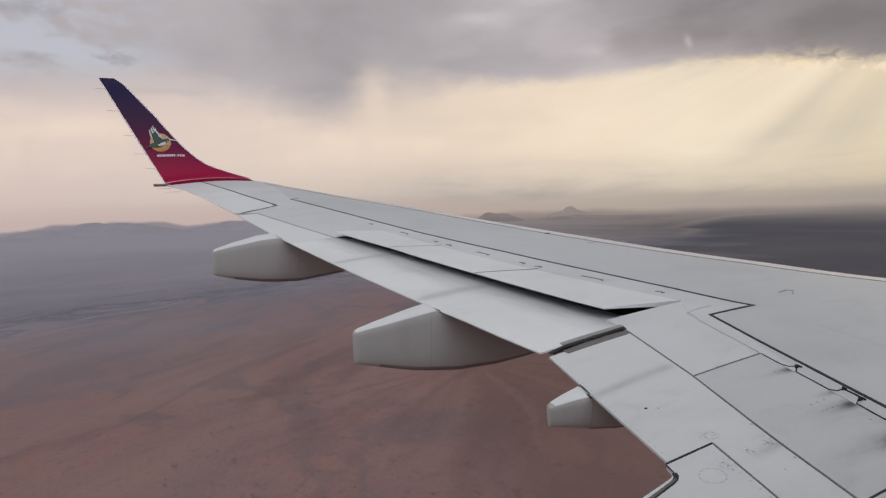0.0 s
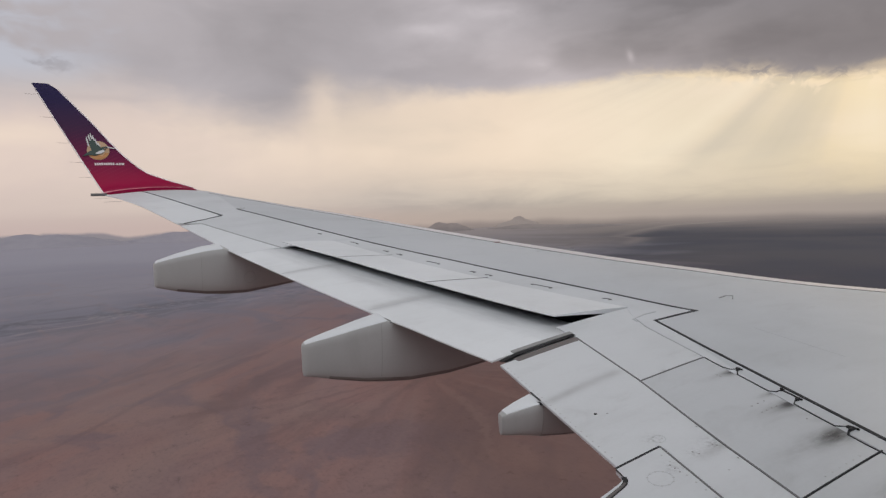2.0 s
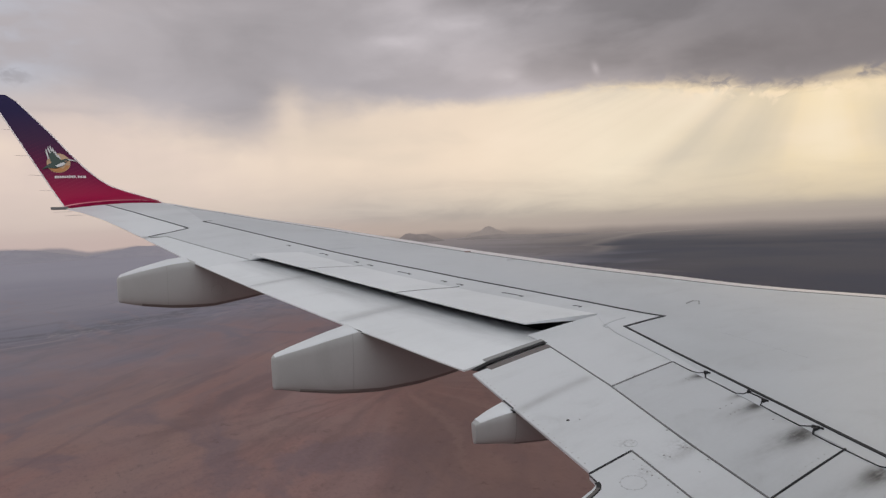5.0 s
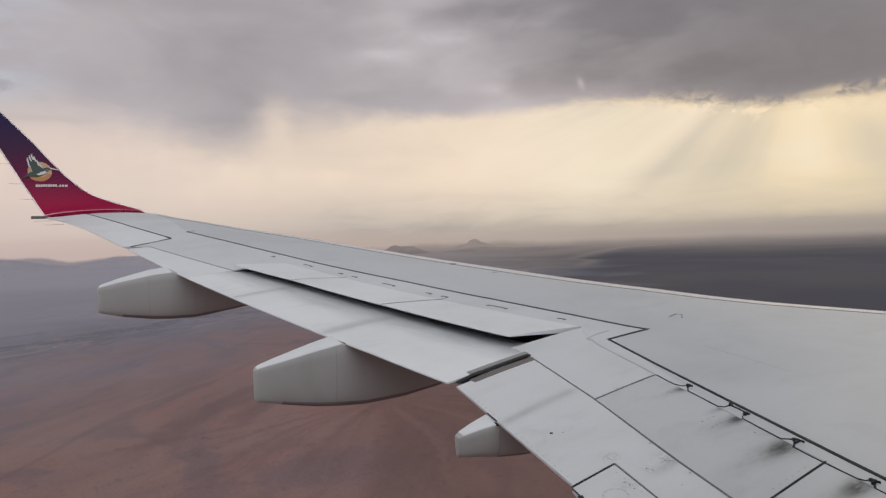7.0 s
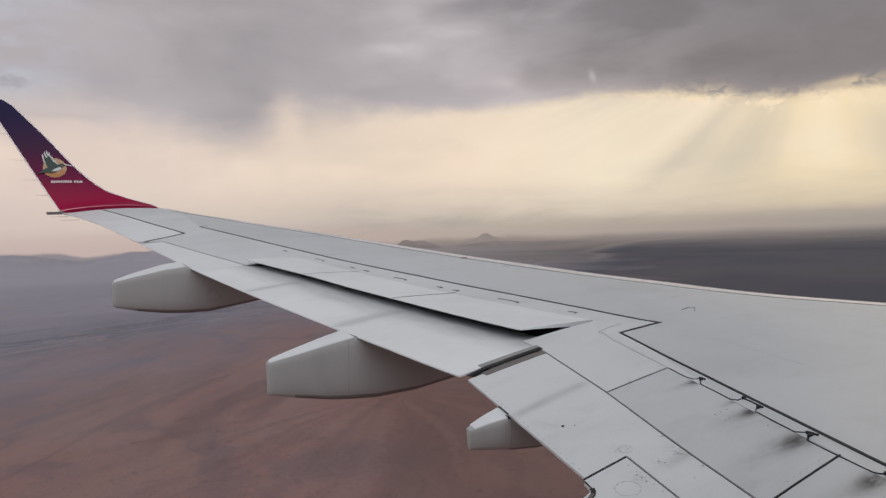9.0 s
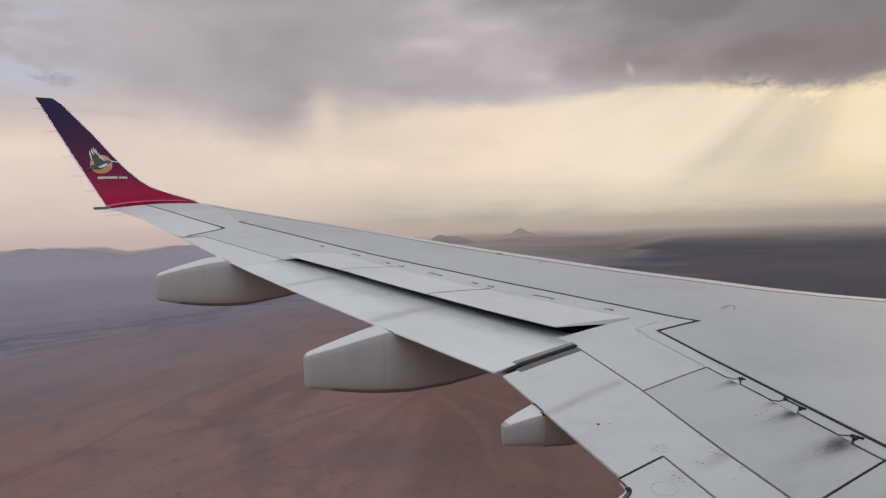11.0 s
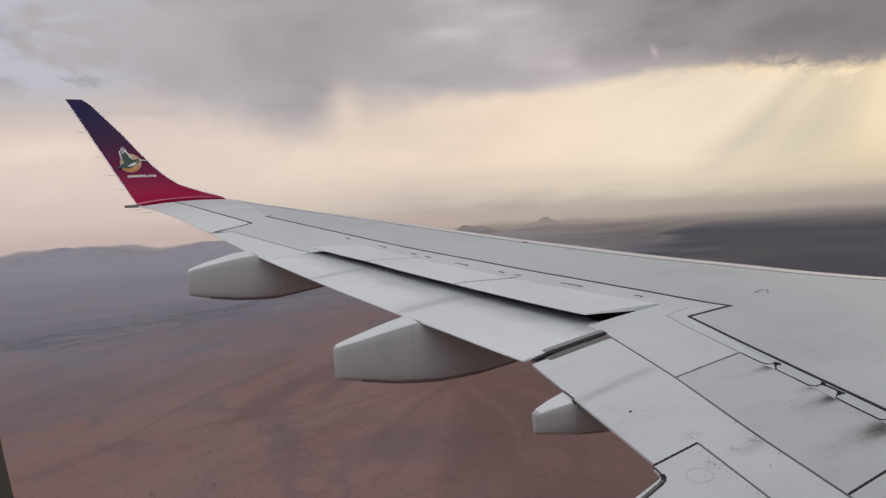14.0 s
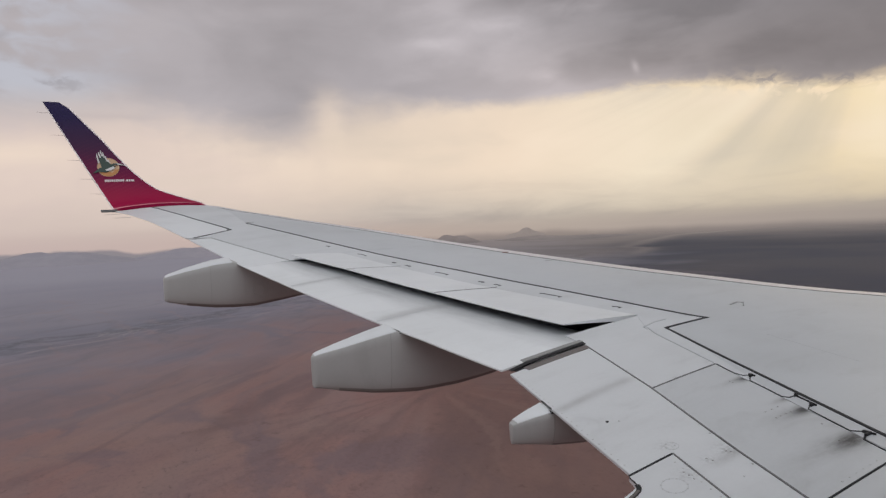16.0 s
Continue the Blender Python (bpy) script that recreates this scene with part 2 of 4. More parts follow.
def paint(name, colour, dirt, rough=0.38, dirt_amount=0.5, grease=(), gloss=0.5, soot_shade=0.0, bands=(), aft=None, flex=0.12, smuts=()):
    """Aircraft paint: streaks along the airflow, fine grain, grime spots (x, y, size) where fittings leak."""
    m, t, p = material(name, rough)
    pos, (x, y, z) = where(t)
    streaks = cloud(t, vec(t, x * 1.1, y * 9.0, z * 2.0), 1.0, 5, 0.6)
    smudge = cloud(t, vec(t, x * 2.0, y * 4.0, 3.0), 1.0, 5, 0.65, 0.7)
    patch = cloud(t, pos, 0.9, 4, 0.55, 0.3)
    grain = cloud(t, pos, 55.0, 3, 0.6)
    k = (streaks.step(0.48, 0.80) * 0.22 + patch.step(0.42, 0.72) * 0.45 + smudge.step(0.50, 0.80) * 0.50 + (grain - 0.5) * 0.25).clip() * dirt_amount
    base = colour
    if aft:
        # the paint changes along the boundary line
        line = ramp(t, y, [(1.0, 0.10), (4.39, 0.70), (4.40, 0.848), (5.02, 0.796), (5.80, 0.708), (6.76, 0.584), (7.90, 0.408), (10.56, 0.032)], 0.0, 12.0, "LINEAR") * 2.5 - 0.5
        base = blend(t, (x - line).step(0.008, -0.008), colour, aft)
    col = blend(t, k, base, dirt)
    if soot_shade:
        # sooty blotches washed back from the slot ahead, its shade painted in too
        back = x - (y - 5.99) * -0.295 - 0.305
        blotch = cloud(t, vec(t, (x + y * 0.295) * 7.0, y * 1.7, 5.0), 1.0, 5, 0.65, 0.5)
        col = blend(t, (back + (blotch - 0.5) * 0.20).step(-0.36, 0.05) * (blotch * 0.5 + 0.55).clip() * soot_shade, col, (0.14, 0.140, 0.145))
    for bx0, bx1, by, bw in bands:
        # soft grimy band along a covered joint
        wander = (cloud(t, vec(t, x * 5.0, y * 5.0, by), 1.0, 3, 0.6) - 0.5) * bw * 0.6
        across = y + wander - by - (x - bx0) * 0.06
        col = blend(t, (across.bell(0.0, bw) * x.step(bx0 - 0.10, bx0 + 0.12) * x.step(bx1 + 0.05, bx1 - 0.05) * (smudge * 0.8 + 0.25)).clip() * 0.60, col, (0.30, 0.295, 0.295))
    for mx, my, r in smuts:
        # a thin dusty blot round leaking fasteners
        ux, uy = (x - mx) * (1.0 / r), (y - my) * (1.0 / r)
        speck = cloud(t, vec(t, x * 60.0, y * 60.0, mx), 1.0, 3, 0.6)
        col = blend(t, (((ux * ux + uy * uy) * -1.2).op("EXPONENT") * speck.step(0.36, 0.70)).clip() * 0.32, col, (0.20, 0.195, 0.190))
    for gx, gy, s in grease:
        # a dark blot at the fitting and a thin film trailing aft of it
        ax, ay = (x - (gx - s * 0.34)) * (0.85 / s), (y - gy + (x - gx) * 0.06) * (1.0 / (s * 0.50))
        core = ((ax * ax + ay * ay) * -3.6).op("EXPONENT")
        bx, by = (x - (gx - s * 1.0)) * (0.6 / s), (y - gy + (x - gx) * 0.10) * (1.0 / (s * 0.42))
        film = ((bx * bx + by * by) * -2.0).op("EXPONENT")
        spots = cloud(t, vec(t, x * 9.0, y * 26.0, gx), 1.0, 4, 0.6)
        col = blend(t, (film * (spots.step(0.30, 0.70) * 0.6 + 0.4)).clip() * 0.34, col, (0.13, 0.126, 0.122))
        col = blend(t, (core * (spots.step(0.30, 0.62) * 0.6 + 0.6)).clip() * 0.92, col, (0.030, 0.029, 0.031))
    t.links.new(col.socket, p.inputs["Base Color"])
    t.links.new((patch * 0.22 + (rough - 0.10) + (grain - 0.5) * 0.06).socket, p.inputs["Roughness"])
    p.inputs["Specular IOR Level"].default_value = gloss
    wave = cloud(t, vec(t, x * 0.9, y * 1.5, 0.0), 1.0, 2, 0.4)
    bump(t, p, wave, flex, 0.02)
    return m


SKIN = paint("wing_skin_paint", (0.555, 0.577, 0.605), (0.385, 0.395, 0.403), 0.36, 0.55, gloss=0.95, aft=(0.650, 0.670, 0.697), flex=0.05)
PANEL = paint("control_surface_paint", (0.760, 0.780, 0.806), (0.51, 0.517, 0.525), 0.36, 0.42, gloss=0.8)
INNER = paint("inner_flap_paint", (0.690, 0.707, 0.730), (0.44, 0.445, 0.450), 0.36, 0.70,
              smuts=[(0.028, 3.056, 0.040), (0.134, 3.048, 0.035), (0.214, 3.077, 0.020), (0.116, 2.923, 0.018), (0.204, 3.199, 0.012), (-0.013, 3.250, 0.045), (0.150, 3.068, 0.060), (-0.120, 3.040, 0.050)], bands=[(-0.16, 0.42, 3.87, 0.038), (0.04, 0.17, 3.02, 0.028)])
FLAP = paint("outer_flap_paint_soot_shade", (0.810, 0.827, 0.850), (0.52, 0.527, 0.535), 0.36, 0.42, gloss=0.7, soot_shade=0.65, bands=[(-0.30, 0.40, 5.88, 0.07), (-0.62, 0.0, 7.22, 0.05)])
GREASED = paint("spoiler_paint_greasy", (0.585, 0.602, 0.624), (0.38, 0.387, 0.393), 0.36, 0.80,
                [(0.850, 3.478, 0.100), (0.735, 3.070, 0.130), (0.630, 2.780, 0.185), (0.52, 2.435, 0.16), (0.775, 3.190, 0.070)])
CLEAN = paint("spoiler_paint_clean", (0.665, 0.682, 0.705), (0.45, 0.457, 0.465), 0.36, 0.50, smuts=[(0.584, 3.731, 0.020), (0.90, 3.76, 0.05), (1.10, 4.35, 0.03)])
FAIRING = paint("fairing_paint", (0.455, 0.455, 0.452), (0.27, 0.260, 0.250), 0.36, 0.60, gloss=0.5)


def plain(name, colour, rough=0.6, metal=0.0, vary=0.25, scale=20.0):
    m, t, p = material(name, rough, metal)
    pos, _ = where(t)
    n = cloud(t, pos, scale, 4, 0.6)
    col = blend(t, n * vary, colour, tuple(c * 0.45 for c in colour))
    t.links.new(col.socket, p.inputs["Base Color"])
    bump(t, p, n, 0.15, 0.003)
    return m


BLACK = plain("black_line_paint", (0.018, 0.019, 0.023), 0.65)
SEAM = plain("sealant_grey", (0.20, 0.20, 0.205), 0.7)
SEAM_FAINT = plain("sealant_pale", (0.40, 0.405, 0.41), 0.5)
SEAM_TRACE = plain("sealant_trace", (0.60, 0.62, 0.64), 0.40)
FAIRING_TRACE = plain("fairing_sealant", (0.39, 0.385, 0.38), 0.5)
FASTENER = plain("fastener_worn", (0.58, 0.585, 0.59), 0.5)
FASTENER_DARK = plain("fastener_grimy", (0.34, 0.335, 0.33), 0.6)
RUBBER = plain("rubber_seal", (0.33, 0.325, 0.325), 0.75)
RUBBER_BROWN = plain("stained_rubber_seal", (0.175, 0.155, 0.150), 0.75)
# near-black base colour stands for the shade inside recesses and gaps
COVE = plain("cove_shade_paint", (0.050, 0.051, 0.060), 0.8)
KEEL = plain("dark_keel_paint", (0.26, 0.245, 0.235), 0.6)
METAL = plain("worn_bare_aluminium", (0.90, 0.87, 0.89), 0.34, 0.45, 0.20, 5.0)
RUST = plain("red_brown_primer", (0.27, 0.165, 0.150), 0.6)
GREASE = plain("grease_black", (0.018, 0.018, 0.020), 0.6)
CABIN = plain("cabin_panel_plastic", (0.20, 0.17, 0.15), 0.6)
HULL = plain("fuselage_paint", (0.11, 0.11, 0.12), 0.4)
WHITE = plain("decal_white", (0.66, 0.65, 0.65), 0.5, 0.0, 0.15)
BAR = plain("decal_bar", (0.74, 0.66, 0.68), 0.5, 0.0, 0.35, 60.0)
ORANGE = plain("decal_orange", (0.58, 0.37, 0.22), 0.5, 0.0, 0.35, 9.0)
AMBER = plain("decal_amber", (0.52, 0.22, 0.06), 0.5, 0.0, 0.30, 9.0)
BEAK = plain("decal_beak", (0.30, 0.16, 0.10), 0.5)
GREEN = plain("decal_green", (0.018, 0.048, 0.036), 0.5)
WICK = plain("static_wick_carbon", (0.48, 0.43, 0.41), 0.6)


def winglet_paint():
    m, t, p = material("winglet_gradient_paint", 0.35)
    pos, (x, y, z) = where(t)
    n = cloud(t, pos, 2.0, 4, 0.6)
    h = z + (n - 0.5) * 0.10
    col = blend(t, h.step(1.95, 2.60), (0.300, 0.003, 0.046), (0.120, 0.004, 0.048))
    col = blend(t, h.step(2.45, 3.05), col, (0.050, 0.014, 0.055))
    col = blend(t, h.step(2.90, 3.60), col, (0.016, 0.009, 0.062))
    # printed dot raster
    dots = ((x * 90.0).op("SINE") * (z * 90.0 + x * 45.0).op("SINE")).step(0.35, 0.75) * z.step(3.3, 2.2) * z.step(1.95, 2.3)
    col = blend(t, dots * 0.26, col, (0.34, 0.05, 0.10))
    t.links.new(col.socket, p.inputs["Base Color"])
    t.links.new((n * 0.2 + 0.35).socket, p.inputs["Roughness"])
    p.inputs["Specular IOR Level"].default_value = 0.14
    return m


WINGLET = winglet_paint()
EDGE = plain("lit_rim_pale", (0.93, 0.86, 0.86), 0.35, 0.0, 0.10)
PINK = plain("winglet_base_band", (0.74, 0.30, 0.36), 0.45, 0.0, 0.1)


def ground_material():
    """Dry red plain with darker scrub, pale pans and drainage lines; bushland greyed by painted haze far off."""
    m, t, p = material("dry_plain", 0.95)
    pos, (x, y, z) = where(t)
    d = ((x * x) + (y * y)).op("SQRT")
    warp = cloud(t, vec(t, x * 0.0045, y * 0.0045, 2.0), 1.0, 3, 0.5)
    u = x + (warp - 0.5) * 160.0
    v = y + (warp - 0.5) * -130.0
    a, b = x * 0.42 + y * 0.91, x * 0.91 - y * 0.42
    region = cloud(t, vec(t, u * 0.0040, v * 0.0022, 0.0), 1.0, 4, 0.5, 0.6)
    patch = cloud(t, vec(t, (b + (warp - 0.5) * 120.0) * 0.016, (a + (warp - 0.5) * 150.0) * 0.0055, 4.0), 1.0, 6, 0.58, 0.9)
    scrub = cloud(t, vec(t, x * 0.08, y * 0.08, 8.0), 1.0, 5, 0.65)
    wash = cloud(t, vec(t, (b * 0.80 + a * 0.60) * 0.020, (a * 0.80 - b * 0.60) * 0.0045, 6.0), 1.0, 5, 0.58, 1.0)
    soil = blend(t, region.step(0.38, 0.62), (0.278, 0.158, 0.146), (0.246, 0.163, 0.156))
    soil = blend(t, patch.step(0.42, 0.70) * 0.75, soil, (0.190, 0.134, 0.140))
    soil = blend(t, wash.step(0.50, 0.72) * 0.55, soil, (0.268, 0.166, 0.152))
    soil = blend(t, scrub.step(0.50, 0.75) * d.step(900.0, 350.0) * 0.55, soil, (0.140, 0.098, 0.095))
    # soil turns greyer with distance: haze put into the base colour
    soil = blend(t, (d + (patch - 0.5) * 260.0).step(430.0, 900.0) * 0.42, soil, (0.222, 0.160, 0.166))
    # broad pale sandy tracts between them
    tract = cloud(t, vec(t, (b + (warp - 0.5) * 200.0) * 0.0075, (a + (warp - 0.5) * 120.0) * 0.0042, 52.0), 1.0, 4, 0.52, 0.8)
    soil = blend(t, tract.step(0.50, 0.64) * 0.50, soil, (0.292, 0.196, 0.178))
    # old drainage fans, pale and dark
    fan = cloud(t, vec(t, (b * 0.96 - a * 0.26) * 0.028, (a * 0.96 + b * 0.26) * 0.0050, 15.0), 1.0, 4, 0.55, 0.7)
    soil = blend(t, fan.step(0.48, 0.64) * 0.60, soil, (0.242, 0.160, 0.157))
    soil = blend(t, fan.step(0.48, 0.34) * 0.55, soil, (0.170, 0.115, 0.118))
    # dark ironstone stains, scattered bushes, faint tracks
    stain = cloud(t, vec(t, (x + (warp - 0.5) * 220.0) * 0.0085, (y + (scrub - 0.5) * 40.0) * 0.0048, 31.0), 1.0, 5, 0.55, 1.2)
    soil = blend(t, stain.step(0.52, 0.63) * 0.55, soil, (0.165, 0.125, 0.144))
    soil = blend(t, stain.step(0.42, 0.35) * 0.45, soil, (0.262, 0.176, 0.172))
    bushes = cloud(t, vec(t, x * 0.15, y * 0.09, 12.0), 1.0, 5, 0.7, 0.6)
    soil = blend(t, bushes.step(0.56, 0.66) * scrub.step(0.42, 0.58) * d.step(650.0, 330.0) * patch.step(0.30, 0.55) * 0.60, soil, (0.105, 0.074, 0.070))
    pebble = cloud(t, vec(t, x * 0.42, y * 0.24, 33.0), 1.0, 4, 0.65, 0.4)
    soil = blend(t, pebble.step(0.50, 0.68) * d.step(620.0, 330.0) * 0.24, soil, (0.130, 0.088, 0.082))
    soil = blend(t, pebble.step(0.46, 0.30) * d.step(560.0, 320.0) * 0.22, soil, (0.320, 0.205, 0.178))
    soil = blend(t, (x * 0.85 - y * 0.25 + (patch - 0.5) * 90.0).step(-10.0, 95.0) * d.step(900.0, 480.0) * 0.58, soil, (0.138, 0.080, 0.069))
    for k, off, bend in ((0.34, -18.0, 30.0), (-0.52, 430.0, 45.0)):
        track = x - y * k - off + (warp - 0.5) * bend
        soil = blend(t, track.bell(0.0, 1.6) * scrub.step(0.40, 0.62) * 0.10, soil, (0.300, 0.200, 0.180))
    # broad patches: purple shale, a dark draw, each drawn out along the grain of the country
    for cx, cy, ux, uy, half, wide, amount, tone_ in ((40.0, 765.0, 0.81, 0.58, 75.0, 26.0, 0.62, (0.165, 0.124, 0.150)), (-38.0, 681.0, 0.81, 0.58, 55.0, 20.0, 0.50, (0.170, 0.126, 0.150)),
                                                      (150.0, 700.0, 0.70, 0.71, 70.0, 24.0, 0.50, (0.175, 0.126, 0.142)), (72.0, 487.0, 0.57, 0.82, 80.0, 13.0, 0.55, (0.160, 0.106, 0.104)),
                                                      (150.0, 520.0, 0.57, 0.82, 60.0, 10.0, 0.40, (0.165, 0.110, 0.106)), (-20.0, 560.0, 0.90, 0.44, 60.0, 9.0, 0.40, (0.290, 0.200, 0.180)),
                                                      (-60.0, 430.0, 0.85, 0.53, 45.0, 10.0, 0.40, (0.165, 0.108, 0.112))):
        px, py = x - cx + (scrub - 0.5) * 30.0, y - cy + (warp - 0.5) * 60.0
        along, off = (px * ux + py * uy) * (1.0 / half), (py * ux - px * uy + (patch - 0.5) * wide * 2.2) * (1.0 / wide)
        soil = blend(t, ((along * along + off * off) * -1.0).op("EXPONENT") * amount, soil, tone_)
    # a winding river with scrub along it and pale sand beside it
    reach = y - (x + 50.0) * 0.50 - 1040.0 + (cloud(t, vec(t, x * 0.006, y * 0.006, 21.0), 1.0, 4, 0.55) - 0.5) * 260.0
    # country beyond: blue-grey scrubland with distance haze painted in, darker plains ahead
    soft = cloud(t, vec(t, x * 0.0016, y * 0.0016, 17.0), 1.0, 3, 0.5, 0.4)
    hazy_bush = blend(t, soft.step(0.36, 0.62), (0.222, 0.213, 0.258), (0.282, 0.262, 0.304))
    hazy_bush = blend(t, patch.step(0.50, 0.72) * d.step(2200.0, 800.0) * 0.55, hazy_bush, (0.168, 0.157, 0.184))
    hazy_bush = blend(t, wash.step(0.52, 0.68) * d.step(3000.0, 900.0) * 0.50, hazy_bush, (0.290, 0.228, 0.240))
    # aerial haze painted in: scrubland pales and blues with distance
    hazy_bush = blend(t, d.step(900.0, 3000.0) * 0.85, hazy_bush, (0.362, 0.349, 0.408))
    col = blend(t, (reach + (patch - 0.5) * 340.0 + (stain - 0.5) * 260.0).step(-640.0, 80.0).op("MAXIMUM", (d + (patch - 0.5) * 500.0).step(900.0, 2000.0)) * 0.95, soil, hazy_bush)
    pans = patch.step(0.56, 0.68) * reach.bell(-55.0, 50.0)
    col = blend(t, pans * 0.70, col, (0.42, 0.365, 0.365))
    brush = cloud(t, vec(t, (x * 0.9 + y * 0.45) * 0.012, (y * 0.9 - x * 0.45) * 0.030, 44.0), 1.0, 5, 0.6, 1.0)
    col = blend(t, reach.bell(-60.0, 110.0) * brush.step(0.46, 0.60) * 0.60, col, (0.150, 0.146, 0.176))
    col = blend(t, reach.bell(-90.0, 70.0) * brush.step(0.42, 0.34) * 0.45, col, (0.33, 0.265, 0.270))
    col = blend(t, reach.bell(0.0, 20.0) * scrub.step(0.36, 0.56) * 0.60, col, (0.120, 0.115, 0.140))
    # plains forward of the aircraft, in a darker colour
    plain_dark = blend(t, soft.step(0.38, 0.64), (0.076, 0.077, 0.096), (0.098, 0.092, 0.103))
    bearing = x.op("ARCTAN2", y) * 57.2958 + (scrub - 0.5) * 1.0
    # a fan of gullies spreading from a low rise
    gx, gy = x - 232.0, y - 475.0
    spread = gx.op("ARCTAN2", gy * -1.0)
    reachout = ((gx * gx) + (gy * gy)).op("SQRT")
    gully = cloud(t, vec(t, spread * 9.0 + (warp - 0.5) * 5.0 + (scrub - 0.5) * 1.2, reachout * 0.004, 27.0), 1.0, 4, 0.55, 0.25)
    fan_in = reachout.step(20.0, 60.0) * reachout.step(330.0, 160.0) * gy.step(30.0, -30.0)
    col = blend(t, gully.step(0.50, 0.70) * fan_in * 0.24 * (patch + 0.4), col, (0.280, 0.185, 0.165))
    col = blend(t, gully.step(0.50, 0.34) * fan_in * 0.36, col, (0.150, 0.098, 0.094))
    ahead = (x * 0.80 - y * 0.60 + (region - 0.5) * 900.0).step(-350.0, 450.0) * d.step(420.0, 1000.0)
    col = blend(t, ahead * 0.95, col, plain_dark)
    # a wide sandy river in the far plain, country short of it painted hazier
    course = ramp(t, d + (brush - 0.5) * 140.0, [(2200.0, 0.44), (2600.0, 0.452), (2800.0, 0.436), (3100.0, 0.445), (3600.0, 0.462), (4300.0, 0.485), (4950.0, 0.52)], 2000.0, 5000.0) * 100.0
    col = blend(t, (bearing - course).step(3.0, -4.0) * bearing.step(12.0, 32.0) * d.step(1700.0, 2500.0) * 0.70, col, (0.235, 0.205, 0.200))
    col = blend(t, (bearing - course).bell(0.0, 0.9) * d.step(2000.0, 2500.0) * 0.42, col, (0.33, 0.285, 0.265))
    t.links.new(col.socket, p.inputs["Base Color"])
    p.inputs["Specular IOR Level"].default_value = 0.1
    return m


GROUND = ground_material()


def hill_material(name, low, high):
    m, t, p = material(name, 0.95)
    pos, (x, y, z) = where(t)
    n = cloud(t, pos, 0.012, 5, 0.6)
    col = blend(t, n.step(0.3, 0.7), low, high)
    t.links.new(col.socket, p.inputs["Base Color"])
    p.inputs["Specular IOR Level"].default_value = 0.1
    return m


# haze over the mountains and conical hill sits in their paler base colours
MOUNTAIN = hill_material("hazed_mountain_scrub", (0.312, 0.296, 0.342), (0.342, 0.323, 0.366))
HILL = hill_material("hazed_hill_scrub", (0.255, 0.226, 0.224), (0.300, 0.264, 0.256))
RIDGE = hill_material("dark_ridge_scrub", (0.150, 0.142, 0.156), (0.205, 0.188, 0.198))


# ---------------------------------------------------------------- mesh helpers
def finish(bm, angle=32, smooth=True):
    bmesh.ops.recalc_face_normals(bm, faces=bm.faces)
    for f in bm.faces:
        f.smooth = smooth
    lim = radians(angle)
    for e in bm.edges:
        if len(e.link_faces) == 2 and e.calc_face_angle(0.0) > lim:
            e.smooth = False
    return bm


def mesh_object(name, bm, mat, angle=32):
    data = bpy.data.meshes.new(name)
    finish(bm, angle)
    bm.to_mesh(data)
    bm.free()
    data.materials.append(mat)
    return new(name, data)


def part(name, bm, mat, parent, label="", angle=32):
    ob = mesh_object(name, bm, mat, angle)
    ob.parent = parent
    if label:
        tagged(ob, label)
    return ob


def skin_rows(bm, rows, closed=False, caps=True):
    """Quads between rows of points of equal number; closed rows are loops, with end caps."""
    vs = [[bm.verts.new(p) for p in row] for row in rows]
    n = len(rows[0])
    for a, b in zip(vs, vs[1:]):
        for i in range(n if closed else n - 1):
            j = (i + 1) % n
            quad = (a[i], a[j], b[j], b[i])
            bm.faces.new(quad)
    if closed and caps:
        bm.faces.new(vs[0])
        bm.faces.new(vs[-1])
    return vs


def box(bm, centre, size, turn=None):
    m = Matrix.Translation(centre) @ (turn.to_4x4() if turn else Matrix()) @ Matrix.Diagonal((*size, 1.0))
    got = bmesh.ops.create_cube(bm, size=1.0, matrix=m)
    edges = {e for v in got["verts"] for e in v.link_edges}
    bmesh.ops.bevel(bm, geom=list(edges), offset=min(size) * 0.22, segments=2, affect="EDGES", profile=0.6)


def tube(bm, points, radius, sides=8):
    rows = []
    pts = [Vector(p) for p in points]
    for i, p in enumerate(pts):
        d = (pts[min(i + 1, len(pts) - 1)] - pts[max(i - 1, 0)]).normalized()
        a = d.orthogonal().normalized()
        b = d.cross(a)
        r = radius[i] if isinstance(radius, (list, tuple)) else radius
        rows.append([p + (a * math.cos(k * math.tau / sides) + b * math.sin(k * math.tau / sides)) * r for k in range(sides)])
    skin_rows(bm, rows, True)


# ---------------------------------------------------------------- wing shape
def zb(y):
    """Height of the trailing edge: dihedral and flex."""
    s = y - 4.5
    q = min(max(s, 0.0), 9.2)
    return 0.345 + 0.1 * s + 0.0208 * q * q - 0.00155 * q ** 3


def x_le(y):
    return 3.48 - (y - 4.9) * 0.4864


def x_te(y):
    return -(y - 4.5) * 0.2403 if y > 4.5 else (y - 4.5) * 0.215


def curve(y, pts):
    ys, xs = zip(*pts)
    return float(np.interp(y, ys, xs))


